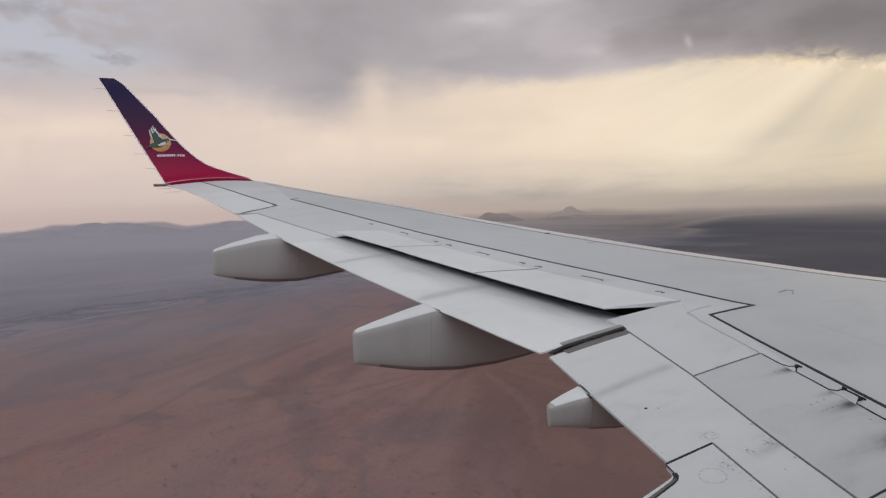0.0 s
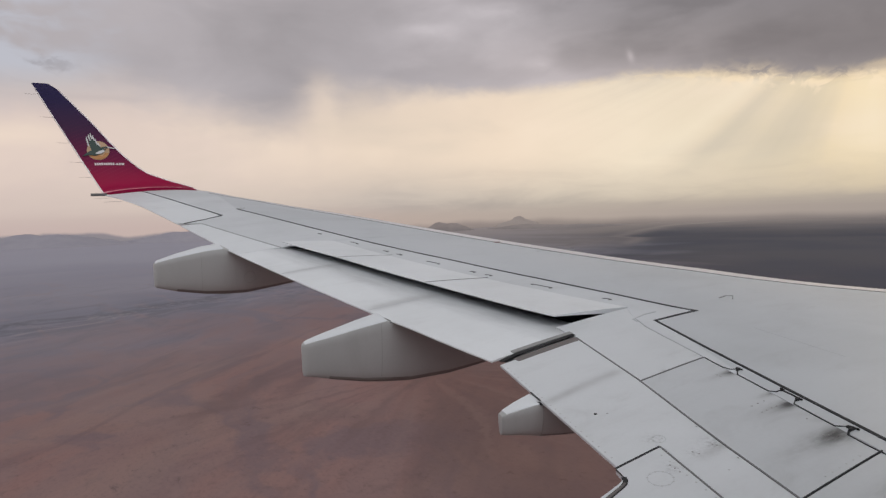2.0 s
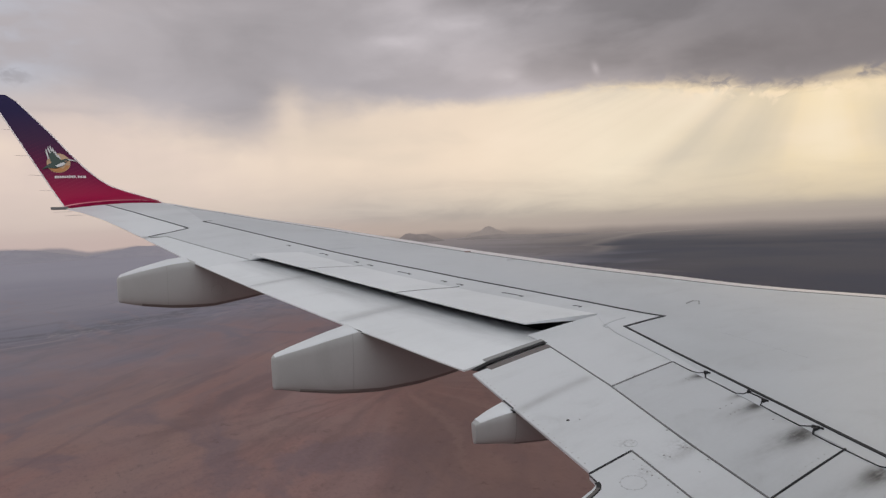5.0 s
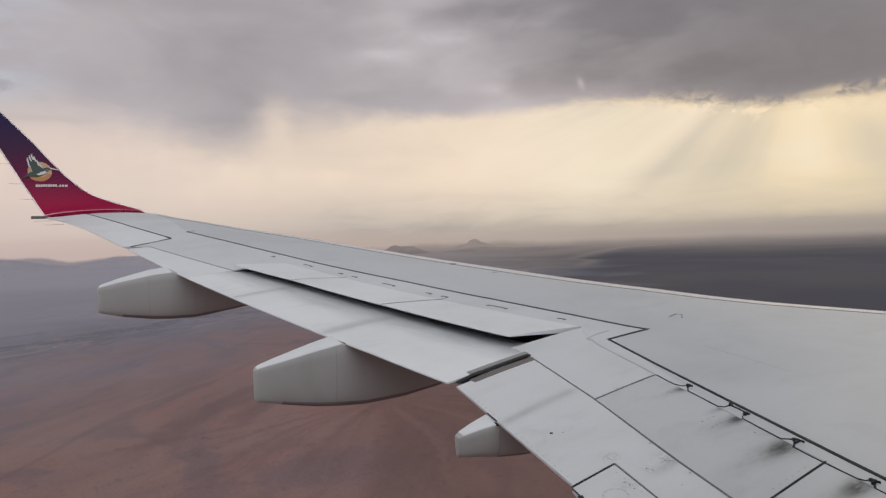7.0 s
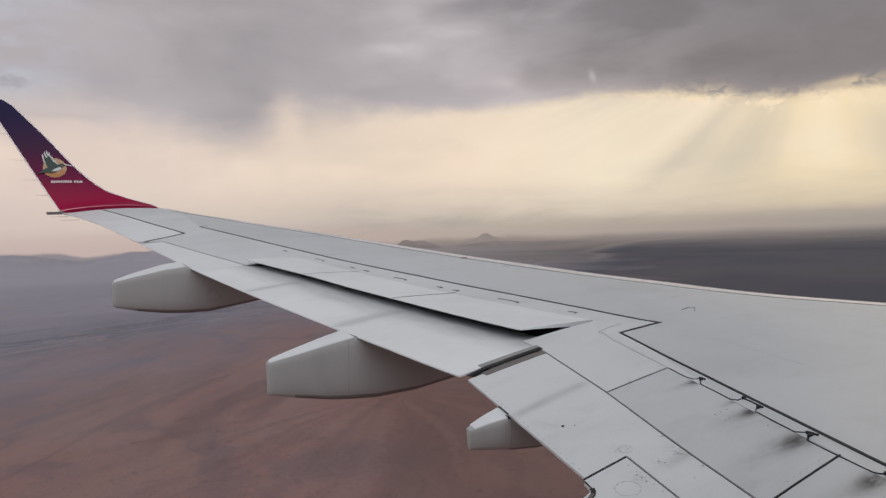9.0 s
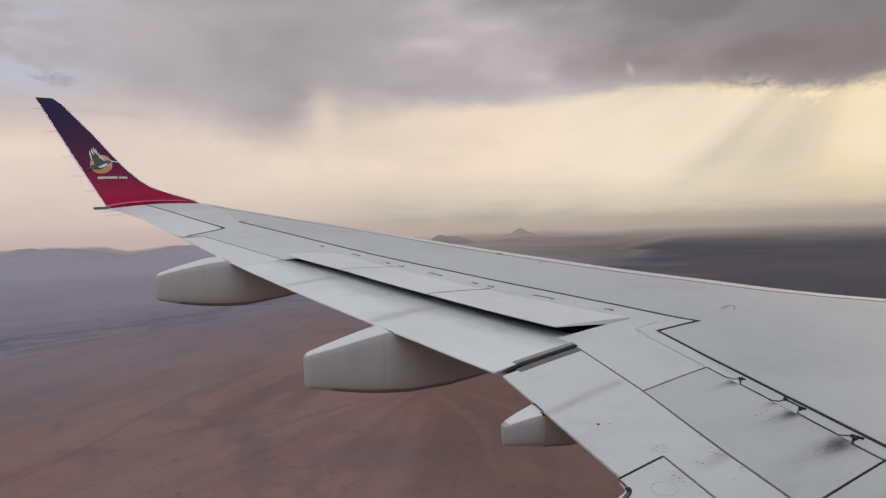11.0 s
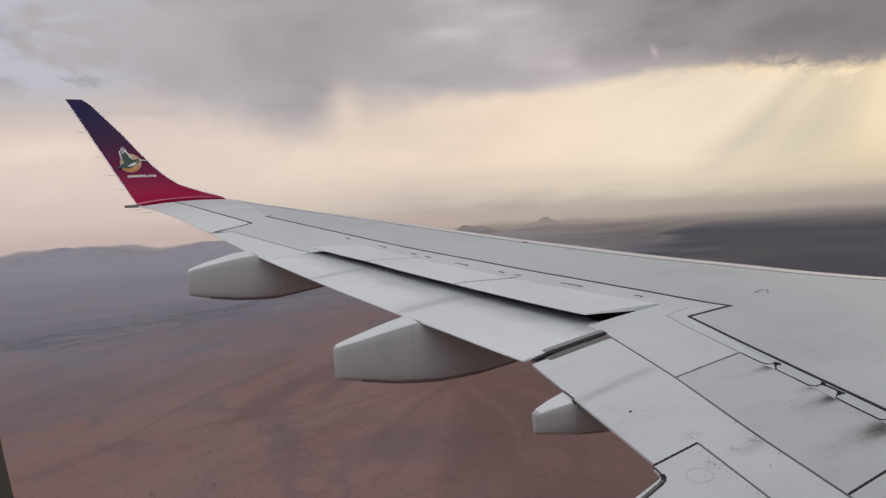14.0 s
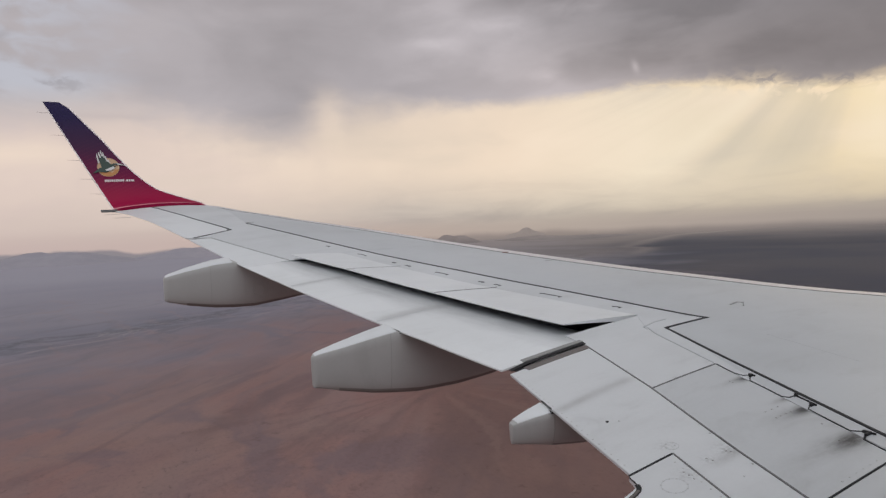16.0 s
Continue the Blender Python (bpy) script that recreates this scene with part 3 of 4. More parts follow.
def surf(x, y):
    """Upper surface."""
    c = x_le(y) - x_te(y)
    u = min(max((x - x_te(y)) / c, -0.2), 1.1)
    e = curve(y, ((5.5, 0.046), (11.0, 0.0), (12.3, 0.01), (13.4, 0.05)))
    lift = curve(y, ((4.5, 0.0), (5.3, 0.026), (6.3, 0.030), (7.6, 0.018), (8.5, 0.008), (9.6, 0.020), (11.2, 0.040), (12.3, 0.025), (13.0, 0.008)))
    return zb(y) + e * u * c + 0.12 * u * (1 - u) * c + lift * max(0.0, 1 - max(u, 0.0) / 0.16) + curve(y, ((5.0, 0.0), (7.0, 0.030), (9.5, 0.030), (12.0, 0.0))) * max(0.0, (u - 0.55) / 0.45) ** 1.5


def hinge_out(y):
    return 1.30 - (y - 4.79) * 0.335


def spoiler_te(y):
    return curve(y, ((4.60, 0.66), (4.71, 0.63), (5.99, 0.305), (7.23, -0.06), (8.13, -0.40), (9.73, -1.0)))


def hinge_in(y):
    return curve(y, ((1.0, 0.06), (2.61, 0.555), (3.72, 0.885), (4.33, 1.07), (4.52, 1.16), (4.75, 1.30)))


def flap_in_fwd(y):
    return curve(y, ((1.0, -0.44), (2.74, 0.08), (3.08, 0.18), (3.72, 0.395), (4.51, 0.615), (4.75, 0.625)))


def aileron_hinge(y):
    return curve(y, ((10.12, -0.69), (11.34, -1.05), (13.2, -1.53)))


def box_aft(y):
    """Aft edge of the fixed structure."""
    if y < 4.742:
        return hinge_in(y)
    if y < 8.15:
        return hinge_out(y)
    if y < 9.73:
        return spoiler_te(y)
    if y < 9.80:
        return curve(y, ((9.73, -1.0), (9.80, -1.20)))
    if y < 10.12:
        return curve(y, ((9.80, -1.20), (10.12, -0.70)))
    return aileron_hinge(y)


wing = new("aircraft_wing")
tagged(wing, "pale grey swept airliner wing with raised spoilers and a red-to-navy winglet", "aircraft wing", kind="thing")


def section(y, x0, x1=None, drop=0.0, thick=1.0, n=22):
    """Closed loop of the section at y from x0 forward: upper surface to the nose, then the lower surface back."""
    le, te = x_le(y), x_te(y)
    c = le - te
    pts = []
    nose = 0.012 * c
    for i in range(n + 1):
        k = i / n
        u = 1 - (1 - k) ** 1.6
        x = x0 + (le - x0) * u
        z = surf(x, y) - drop
        near = max(0.0, 1 - (le - x) / (nose * 2.2))
        z -= nose * (1 - math.sqrt(max(0.0, 1 - near * near)))
        pts.append((x, y, z))
    zn = pts[-1][2]
    for i in range(1, n + 1):
        k = i / n
        x = le - (le - x0) * (k ** 1.6)
        w = (x - te) / c
        t = 0.115 * c * (2.9 * math.sqrt(max(0.0, 1 - w)) * w ** 0.85) * 0.80 * thick
        z = surf(x, y) - max(t, 0.035 if x > x0 + 0.01 else 0.03)
        near = max(0.0, 1 - (le - x) / (nose * 2.2))
        z = z * (1 - near) + (zn - nose * 0.6) * near
        pts.append((x, y, z))
    return pts


def stations(a, b, step, breaks=()):
    ys = list(np.arange(a, b, step)) + [b]
    for k in breaks:
        ys += [k - 0.0015, k + 0.0015]
    return sorted(float(v) for v in set(ys) if a <= v <= b)


bm = bmesh.new()
skin_rows(bm, [section(y, box_aft(y)) for y in stations(1.30, 13.10, 0.13, (4.742, 8.15, 9.73, 9.80, 10.12))], True)
part("wing_box", bm, SKIN, wing, "pale grey painted main wing skin with faint streaks")


def grid_panel(name, y0, y1, fwd, aft, mat, label="", ny=14, nx=10, gap=0.006, thick=(0.05, 0.012), shape=None, parent=wing, ys=None):
    """A panel of the upper surface between two edges given as functions of y; shape(x, y, u, v) returns the point moved."""
    rows = []
    y0, y1 = y0 + gap, y1 - gap
    for y in ys or [y0 + (y1 - y0) * j / ny for j in range(ny + 1)]:
        v = (y - y0) / (y1 - y0)
        xf, xa = fwd(y) - gap, aft(y) + gap
        top, low = [], []
        for i in range(nx + 1):
            u = i / nx
            x = xa + (xf - xa) * u
            z = surf(x, y)
            th = thick[1] + (thick[0] - thick[1]) * u
            p, q = (x, y, z), (x, y, z - th)
            if shape:
                p, q = shape(p, u, v, xf, xa), shape(q, u, v, xf, xa)
            top.append(p)
            low.append(q)
        rows.append(top + low[::-1])
    b = bmesh.new()
    skin_rows(b, rows, True)
    return part(name, b, mat, parent, label)


# cove under the spoilers, closed below, its shade painted near-black
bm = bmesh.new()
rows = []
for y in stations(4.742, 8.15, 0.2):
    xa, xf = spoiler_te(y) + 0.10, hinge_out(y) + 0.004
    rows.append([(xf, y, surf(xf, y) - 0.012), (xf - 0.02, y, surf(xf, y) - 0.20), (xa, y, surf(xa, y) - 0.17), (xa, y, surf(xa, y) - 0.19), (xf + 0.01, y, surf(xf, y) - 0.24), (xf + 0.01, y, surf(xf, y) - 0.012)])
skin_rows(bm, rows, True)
part("spoiler_cove", bm, COVE, wing, "cove under the raised spoilers, its shade painted dark")
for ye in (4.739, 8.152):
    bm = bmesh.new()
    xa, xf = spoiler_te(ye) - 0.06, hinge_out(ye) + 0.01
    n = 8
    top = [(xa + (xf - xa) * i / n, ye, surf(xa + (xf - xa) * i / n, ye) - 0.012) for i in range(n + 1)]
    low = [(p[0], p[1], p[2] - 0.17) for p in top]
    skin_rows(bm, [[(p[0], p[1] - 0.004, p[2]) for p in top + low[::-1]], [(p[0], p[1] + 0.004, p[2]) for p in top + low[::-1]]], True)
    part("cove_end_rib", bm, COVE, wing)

# spoilers, raised about their hinge line
RAISE = math.tan(radians(6.3))


def raised(p, u, v, xf, xa):
    x, y, z = p
    return (x + (xf - x) * 0.004, y, z + (xf - x) * RAISE)


for y0, y1 in ((4.75, 6.06), (6.06, 7.27), (7.27, 8.15)):
    grid_panel("spoiler", y0, y1, lambda y: hinge_out(y) + 0.0045, spoiler_te, PANEL, "pale grey spoiler panel, slightly raised", gap=0.005, thick=(0.045, 0.008), shape=raised)

# outer flap with a rounded nose under the spoilers
def flap_nose(p, u, v, xf, xa):
    x, y, z = p
    d = max(0.0, x - (xf - 0.56)) / 0.56
    return (x, y, z - 0.100 * d ** 2.0)


def outer_flap_fwd(y):
    return spoiler_te(y) + 0.38 if y < 8.15 else spoiler_te(y) - 0.002


grid_panel("outer_flap", 4.560, 8.15, outer_flap_fwd, x_te, FLAP, "pale grey outboard flap, retracted, sooty and painted with shade along the slot", ny=30, nx=22, gap=0.003, thick=(0.07, 0.010), shape=flap_nose)
grid_panel("outer_flap", 8.152, 9.74, lambda y: spoiler_te(y) - 0.006, x_te, PANEL, "pale grey outboard flap tip", ny=14, nx=8, gap=0.003, thick=(0.06, 0.010))
grid_panel("aileron", 9.86, 13.085, lambda y: aileron_hinge(max(y, 10.12)) - 0.012 if y > 10.12 else curve(y, ((9.80, -1.215), (10.12, -0.715))), x_te, PANEL, "pale grey aileron with dark hinge gap", ny=26, nx=8, gap=0.004, thick=(0.07, 0.010))

# inboard: closed spoilers, then the flap
for y0, y1, mat in ((3.72, 4.735, CLEAN), (2.61, 3.72, GREASED), (1.40, 2.61, GREASED)):
    grid_panel("spoiler", y0, y1, (lambda y: hinge_in(y) + 0.003) if mat is CLEAN else hinge_in, flap_in_fwd, mat, "pale grey inboard spoiler, closed" + (", grease-stained at its hinges" if mat is GREASED else ""), gap=0.0045, thick=(0.04, 0.012))
grid_panel("inner_flap", 1.40, 4.485, lambda y: flap_in_fwd(y) - 0.004, lambda y: x_te(y) if y > 3.1885 else -0.036 - (3.18 - y) * 0.281, INNER, "pale grey inboard flap, retracted", nx=12, gap=0.003, thick=(0.09, 0.012),
           ys=[1.403 + 1.785 * k / 14 for k in range(15)] + [3.189 + 1.293 * k / 14 for k in range(15)])
def root_aft(y):
    return curve(y, ((2.0, -1.05), (3.03, -0.80), (3.070, -0.55), (3.088, -0.44), (3.100, -0.365), (3.110, -0.332), (3.130, -0.314), (3.186, -0.295)))


grid_panel("wing_root_fairing", 1.40, 3.185, lambda y: -0.040 - (3.18 - y) * 0.281, root_aft, INNER, "pale wing root fairing panel with fastener heads", nx=12, gap=0.003, thick=(0.10, 0.020),
           ys=[1.40 + 1.60 * k / 12 for k in range(12)] + [3.0, 3.03, 3.05, 3.062, 3.070, 3.080, 3.088, 3.095, 3.102, 3.110, 3.118, 3.130, 3.150, 3.183])

# closing skin beneath the inboard gaps and the flap gap
bm = bmesh.new()
rows = []
for y in stations(1.40, 4.75, 0.2):
    xa, xf = (x_te(y) + 0.13 if y > 3.2 else -0.22 - (3.18 - y) * 0.5), hinge_in(y) + 0.01
    n = 6
    top = [(xa + (xf - xa) * i / n, y, surf(xa + (xf - xa) * i / n, y) - 0.035 - 0.05 * i / n) for i in range(n + 1)]
    rows.append(top + [(p[0], p[1], p[2] - 0.02 - 0.16 * i / n) for i, p in reversed(list(enumerate(top)))])
skin_rows(bm, rows, True)
part("inner_rib_structure", bm, COVE, wing)


# ---------------------------------------------------------------- strips that lie on the skin
def strip(name, pts, width, mat, label="", lift=0.0035, thick=0.004, step=0.08, parent=wing, height=None):
    """A flat band that follows the upper surface along a plan polyline."""
    height = height or surf
    bm = bmesh.new()
    plan = []
    for a, b in zip(pts, pts[1:]):
        n = max(1, int(math.dist(a, b) / step))
        plan += [(a[0] + (b[0] - a[0]) * i / n, a[1] + (b[1] - a[1]) * i / n) for i in range(n)]
    plan.append(pts[-1])
    rows = []
    for i, p in enumerate(plan):
        a, b = plan[max(i - 1, 0)], plan[min(i + 1, len(plan) - 1)]
        d0 = Vector((p[0] - a[0], p[1] - a[1])) if i else Vector((b[0] - p[0], b[1] - p[1]))
        d1 = Vector((b[0] - p[0], b[1] - p[1])) if i < len(plan) - 1 else d0
        d0.normalize()
        d1.normalize()
        n0, n1 = Vector((-d0.y, d0.x)), Vector((-d1.y, d1.x))
        m = (n0 + n1).normalized()
        m *= width / 2 / max(0.35, m.dot(n0))
        l, r = (p[0] + m.x, p[1] + m.y), (p[0] - m.x, p[1] - m.y)
        zl, zr = height(*l) + lift, height(*r) + lift
        rows.append([(*l, zl), (*r, zr), (*r, zr - thick), (*l, zl - thick)])
    skin_rows(bm, rows, True)
    return part(name, bm, mat, parent, label)


strip("walkway_line", [(-0.42, 10.56), (0.17, 8.89), (0.52, 7.90), (0.96, 6.76), (1.27, 5.80), (1.49, 5.02), (1.62, 4.39), (1.238, 4.397)],
      0.022, BLACK, "black painted boundary line on the upper skin")
strip("walkway_line", [(1.23, 4.408), (1.03, 3.83), (0.83, 3.21), (0.63, 2.58), (0.30, 1.50)], 0.0165, BLACK, "black painted boundary line on the upper skin")
strip("panel_seam", [(-0.69, 10.13), (-1.05, 11.34), (-1.49, 13.05)], 0.017, BLACK, "dark aileron hinge gap")
strip("panel_seam", [(-1.205, 9.83), (-0.70, 10.115)], 0.022, BLACK, "dark gap at the aileron end")
strip("panel_seam", [(-0.42, 10.56), (-0.30, 10.62)], 0.014, SEAM)
strip("panel_seam", [(spoiler_te(y), y) for y in np.arange(8.17, 9.73, 0.2)] + [(-1.0, 9.73), (-1.19, 9.79)], 0.012, SEAM_FAINT, "grey seam at the flap tip")
strip("panel_seam", [(1.39, 4.548), (1.271, 4.547), (1.139, 4.518), (1.118, 4.46)], 0.009, SEAM_TRACE, "faint seam outline")
strip("panel_seam", [(flap_in_fwd(y) - 0.002, y) for y in np.arange(1.5, 4.5, 0.25)] + [(0.61, 4.50)], 0.0065, SEAM, "seam between spoilers and flap")
strip("panel_seam", [(hinge_in(3.72), 3.72), (flap_in_fwd(3.72), 3.72)], 0.007, SEAM)
strip("panel_seam", [(hinge_in(2.61), 2.61), (flap_in_fwd(2.61), 2.61)], 0.0065, BLACK)
strip("panel_seam", [(-0.29, 3.187), (-0.04, 3.187)], 0.0085, BLACK, "dark seam at the wing root fairing")
strip("panel_seam", [(-0.04, 3.187), (-0.13, 2.86), (-0.42, 1.85)], 0.0060, SEAM)
strip("panel_seam", [(2.62, 6.9), (2.05, 6.85)], 0.006, SEAM_FAINT)

# flap end seals either side of the gap
strip("flap_end_seal", [(0.155, 4.580), (0.64, 4.586)], 0.036, RUBBER, "grey rubber flap end seal", lift=0.005, thick=0.006)
strip("flap_end_seal", [(0.11, 4.470), (0.60, 4.478)], 0.058, RUBBER_BROWN, "brown-stained flap end seal", lift=0.004, thick=0.006)
strip("flap_gap", [(0.025, 4.517), (0.14, 4.535), (0.63, 4.545)], 0.030, GREASE, "black gap between the flaps", lift=0.005)

# inboard spoiler hinge line with its fittings
for run, width in (([(0.886, 3.713), (0.857, 3.629), (0.836, 3.554), (0.839, 3.509), (0.865, 3.491)], 0.0038), ([(0.865, 3.491), (0.846, 3.472), (0.805, 3.441)], 0.0075),
                   ([(0.805, 3.441), (0.770, 3.324), (0.736, 3.218), (0.752, 3.189), (0.787, 3.185)], 0.0042), ([(0.790, 3.184), (0.777, 3.129), (0.761, 3.078), (0.728, 3.075)], 0.0090),
                   ([(0.728, 3.075), (0.694, 3.060), (0.655, 2.944), (0.620, 2.831), (0.650, 2.794), (0.664, 2.787)], 0.0040), ([(0.664, 2.787), (0.622, 2.772), (0.584, 2.755)], 0.0085),
                   ([(0.584, 2.755), (0.557, 2.669), (0.508, 2.470), (0.515, 2.445), (0.540, 2.430)], 0.0040), ([(0.540, 2.430), (0.510, 2.412), (0.485, 2.400)], 0.0080), ([(0.485, 2.400), (0.21, 1.50)], 0.0040)):
    strip("hinge_gap", run, width, BLACK, "dark spoiler hinge gap that steps round its fittings", step=0.03)
strip("hinge_gap", [(hinge_in(y) + 0.004, y) for y in np.arange(3.74, 4.52, 0.15)], 0.006, SEAM_TRACE)


def hinge_fitting(x, y, s, mat, label):
    bm = bmesh.new()
    z = surf(x, y)
    box(bm, (x + 0.012 * s, y, z + 0.006), (0.026 * s, 0.055 * s, 0.014))
    box(bm, (x - 0.018 * s, y - 0.018 * s, z + 0.004), (0.050 * s, 0.018 * s, 0.012))
    box(bm, (x + 0.028 * s, y - 0.030 * s, z + 0.004), (0.012 * s, 0.045 * s, 0.009))
    part("hinge_fitting", bm, mat, wing, label)


for x, y, k in ((0.860, 3.482, 0.42), (0.786, 3.184, 0.24), (0.742, 3.076, 0.38), (0.638, 2.778, 0.58), (0.520, 2.425, 0.46)):
    hinge_fitting(x, y, k, GREASE, "greasy black hinge fitting")


def raised_height(x, y):
    return surf(x, y) + max(0.0, hinge_out(y) - x) * RAISE


for y, length in ((8.52, 0.03), (7.92, 0.10), (7.42, 0.03), (7.22, 0.04), (6.76, 0.13), (6.28, 0.03), (6.10, 0.04), (5.56, 0.17), (4.98, 0.04)):
    strip("hinge_fitting", [(hinge_out(y - length / 2) + 0.080, y - length / 2), (hinge_out(y - length / 2) + 0.108, y - length / 2), (hinge_out(y + length / 2) + 0.108, y + length / 2), (hinge_out(y + length / 2) + 0.085, y + length / 2 + 0.02)],
          0.0055, SEAM, "small grey hinge fitting", lift=0.005, thick=0.007, step=0.03)
for y, mat, w in ((6.06, SEAM, 0.012), (7.27, SEAM_FAINT, 0.010)):
    strip("spoiler_joint", [(hinge_out(y) + 0.05, y), (spoiler_te(y) + 0.008, y)], w, mat, "seam between two spoilers", lift=0.002, thick=0.003, height=raised_height)
for y in (5.88, 7.24):
    strip("flap_joint", [(spoiler_te(y) - 0.17, y), (x_te(y) + 0.02, y - 0.01)], 0.014, SEAM_TRACE, "faint streamwise flap joint", lift=0.0015, thick=0.002)

# ---------------------------------------------------------------- leading edge
for y0, y1 in ((1.4, 4.0), (4.0, 6.4), (6.4, 8.8), (8.8, 11.0), (11.0, 13.0)):
    bm = bmesh.new()
    rows = []
    for y in np.linspace(y0 + 0.004, y1 - 0.004, 14):
        c = x_le(y) - x_te(y)
        sec = section(y, x_le(y) - curve(y, ((4.0, 0.37), (7.0, 0.30), (12.0, 0.16))), n=14)
        mid_z = sum(p[2] for p in sec) / len(sec)
        rows.append([(p[0] + 0.004, p[1], p[2] + (0.004 if p[2] > mid_z else -0.004)) for p in sec])
    skin_rows(bm, rows, True)
    part("leading_edge_slat", bm, METAL, wing, "bare metal leading edge strip catching warm light")

strip("slat_seam", [(x_le(y) - curve(y, ((4.0, 0.38), (7.0, 0.31), (12.0, 0.17))), y) for y in np.arange(1.6, 12.9, 0.3)], 0.010, SEAM, "grey seam behind the leading edge")

# ---------------------------------------------------------------- small marks on the skin
bm = bmesh.new()
tube(bm, [(2.06, 4.54, surf(2.06, 4.54) + 0.003), (2.12, 4.525, surf(2.12, 4.525) + 0.018), (2.15, 4.49, surf(2.15, 4.49) + 0.017), (2.11, 4.46, surf(2.11, 4.46) + 0.004)], 0.0045)
part("tie_down_ring", bm, SEAM_FAINT, wing, "small grey tie-down ring on the skin")


def stud(bm, x, y, r, h=0.004, sides=10):
    z = surf(x, y)
    rows = [[(x + rr * math.cos(k * math.tau / sides), y + rr * math.sin(k * math.tau / sides), z + hh) for k in range(sides)]
            for rr, hh in ((r, -0.002), (r, h * 0.7), (r * 0.7, h))]
    skin_rows(bm, rows, True)


bm = bmesh.new()
stud(bm, -0.03, 3.60, 0.008)
part("drain_cap", bm, GREASE, wing, "small black drain cap")
bm = bmesh.new()
stud(bm, 1.94, 7.47, 0.038, 0.01)
part("vent_cap", bm, RUST, wing, "dull red-brown round vent cap near the leading edge")
bm = bmesh.new()
stud(bm, 0.0, 3.0, 0.0045, 0.0012, 7)
for v in bm.verts:
    v.co -= Vector((0.0, 3.0, surf(0.0, 3.0)))
head_mesh = bpy.data.meshes.new("fastener_head")
bm.to_mesh(head_mesh)
bm.free()
head_mesh.materials.append(FASTENER)
spots = [(-0.215 + 0.050 * math.cos(k * math.tau / 11), 3.02 + 0.050 * math.sin(k * math.tau / 11)) for k in range(11)]
spots += [(-0.085 - i * 0.013, 3.135 - i * 0.055) for i in range(7)] + [(0.17 - i * 0.012, 3.02 - i * 0.03) for i in range(3)]
spots += [(-0.02, 3.24), (0.0, 3.26), (0.03, 3.25), (0.02, 3.23), (-0.01, 3.21), (0.13, 3.06), (0.16, 3.04), (0.02, 2.89)]
spots += [(x_te(3.26 + 0.052 * i) + 0.022, 3.26 + 0.052 * i) for i in range(23)] + [(0.46 - i * 0.045, 2.642) for i in range(6)]
for cx, cy, r in ((-0.215, 3.02, 0.050), (0.005, 3.235, 0.030)):
    bm = bmesh.new()
    tube(bm, [(cx + r * math.cos(k * math.tau / 28), cy + r * math.sin(k * math.tau / 28), surf(cx + r * math.cos(k * math.tau / 28), cy + r * math.sin(k * math.tau / 28))) for k in range(29)], 0.0012, 5)
    part("access_cover_rim", bm, SEAM_TRACE, wing, "faint round access cover rim")
grimy_mesh = head_mesh.copy()
grimy_mesh.materials[0] = FASTENER_DARK
grimy = [(0.542, 3.168), (0.584, 3.167), (0.626, 3.165), (0.522, 3.100), (0.553, 3.099), (0.588, 3.098), (0.620, 3.097), (0.729, 3.506), (0.728, 3.486), (0.015, 3.566), (0.514, 2.815), (0.527, 2.804), (0.659, 2.940),
         (0.602, 2.941), (0.584, 3.731), (-0.118, 3.061), (-0.120, 3.033), (-0.127, 3.003), (0.024, 3.069), (0.031, 3.043), (0.131, 3.057), (0.138, 3.040), (0.116, 2.923), (0.204, 3.199)]
for x, y in spots + grimy:
    ob = new("fastener_head", grimy_mesh if (x, y) in grimy else head_mesh)
    ob.location = (x, y, surf(x, y))
    ob.parent = wing
strip("skin_joint", [(1.55, 3.87), (1.44, 3.25)], 0.006, SEAM_TRACE, "faint skin joint", lift=0.001, thick=0.002)

# root fairing edge: a rounded corner with a dark seal inside a pale lip
corner = [(-0.296, 3.180), (-0.304, 3.148), (-0.312, 3.120), (-0.322, 3.100), (-0.338, 3.086), (-0.362, 3.077), (-0.400, 3.069), (-0.458, 3.057), (-0.60, 3.028), (-0.80, 2.985)]
strip("fairing_edge_seal", corner[2:], 0.020, GREASE, "black rubber edge seal of the root fairing", lift=0.002, thick=0.004, step=0.02)
strip("fairing_edge_seal", corner[4:], 0.010, RUBBER_BROWN, "dull brown-grey rubber insert", lift=0.005, thick=0.004, step=0.02)
strip("fairing_edge_seal", corner[:4], 0.004, GREASE, lift=0.002, thick=0.004, step=0.02)


# ---------------------------------------------------------------- flap track fairings
def canoe_loop(w, zt, zl):
    """Cross-section: crisp flat top, sides leaning in to a rounded keel."""
    rt = min(0.016, w * 0.4)
    half = [(w - rt + rt * math.sin(radians(k * 24)), zt - rt + rt * math.cos(radians(k * 24))) for k in range(4)]
    z0 = zt - rt
    half += [(w * math.cos(radians(a)) ** 0.64, z0 - (z0 - zl) * math.sin(radians(a)) ** 1.04) for a in (8, 16, 25, 35, 45, 55, 65, 75, 84)]
    pts = half + [(0.0, zl)] + [(-py, pz) for py, pz in reversed(half)]
    # square to the wing, which rises outboard
    return [(py, pz + 0.15 * (py + w)) for py, pz in pts]


bm = bmesh.new()
bmesh.ops.create_cone(bm, cap_ends=True, segments=7, radius1=0.0045, radius2=0.003, depth=0.003, matrix=pose(0, 0, 0, 90))
rivet_mesh = bpy.data.meshes.new("rivet")
bm.to_mesh(rivet_mesh)
bm.free()
rivet_mesh.materials.append(FAIRING_TRACE)


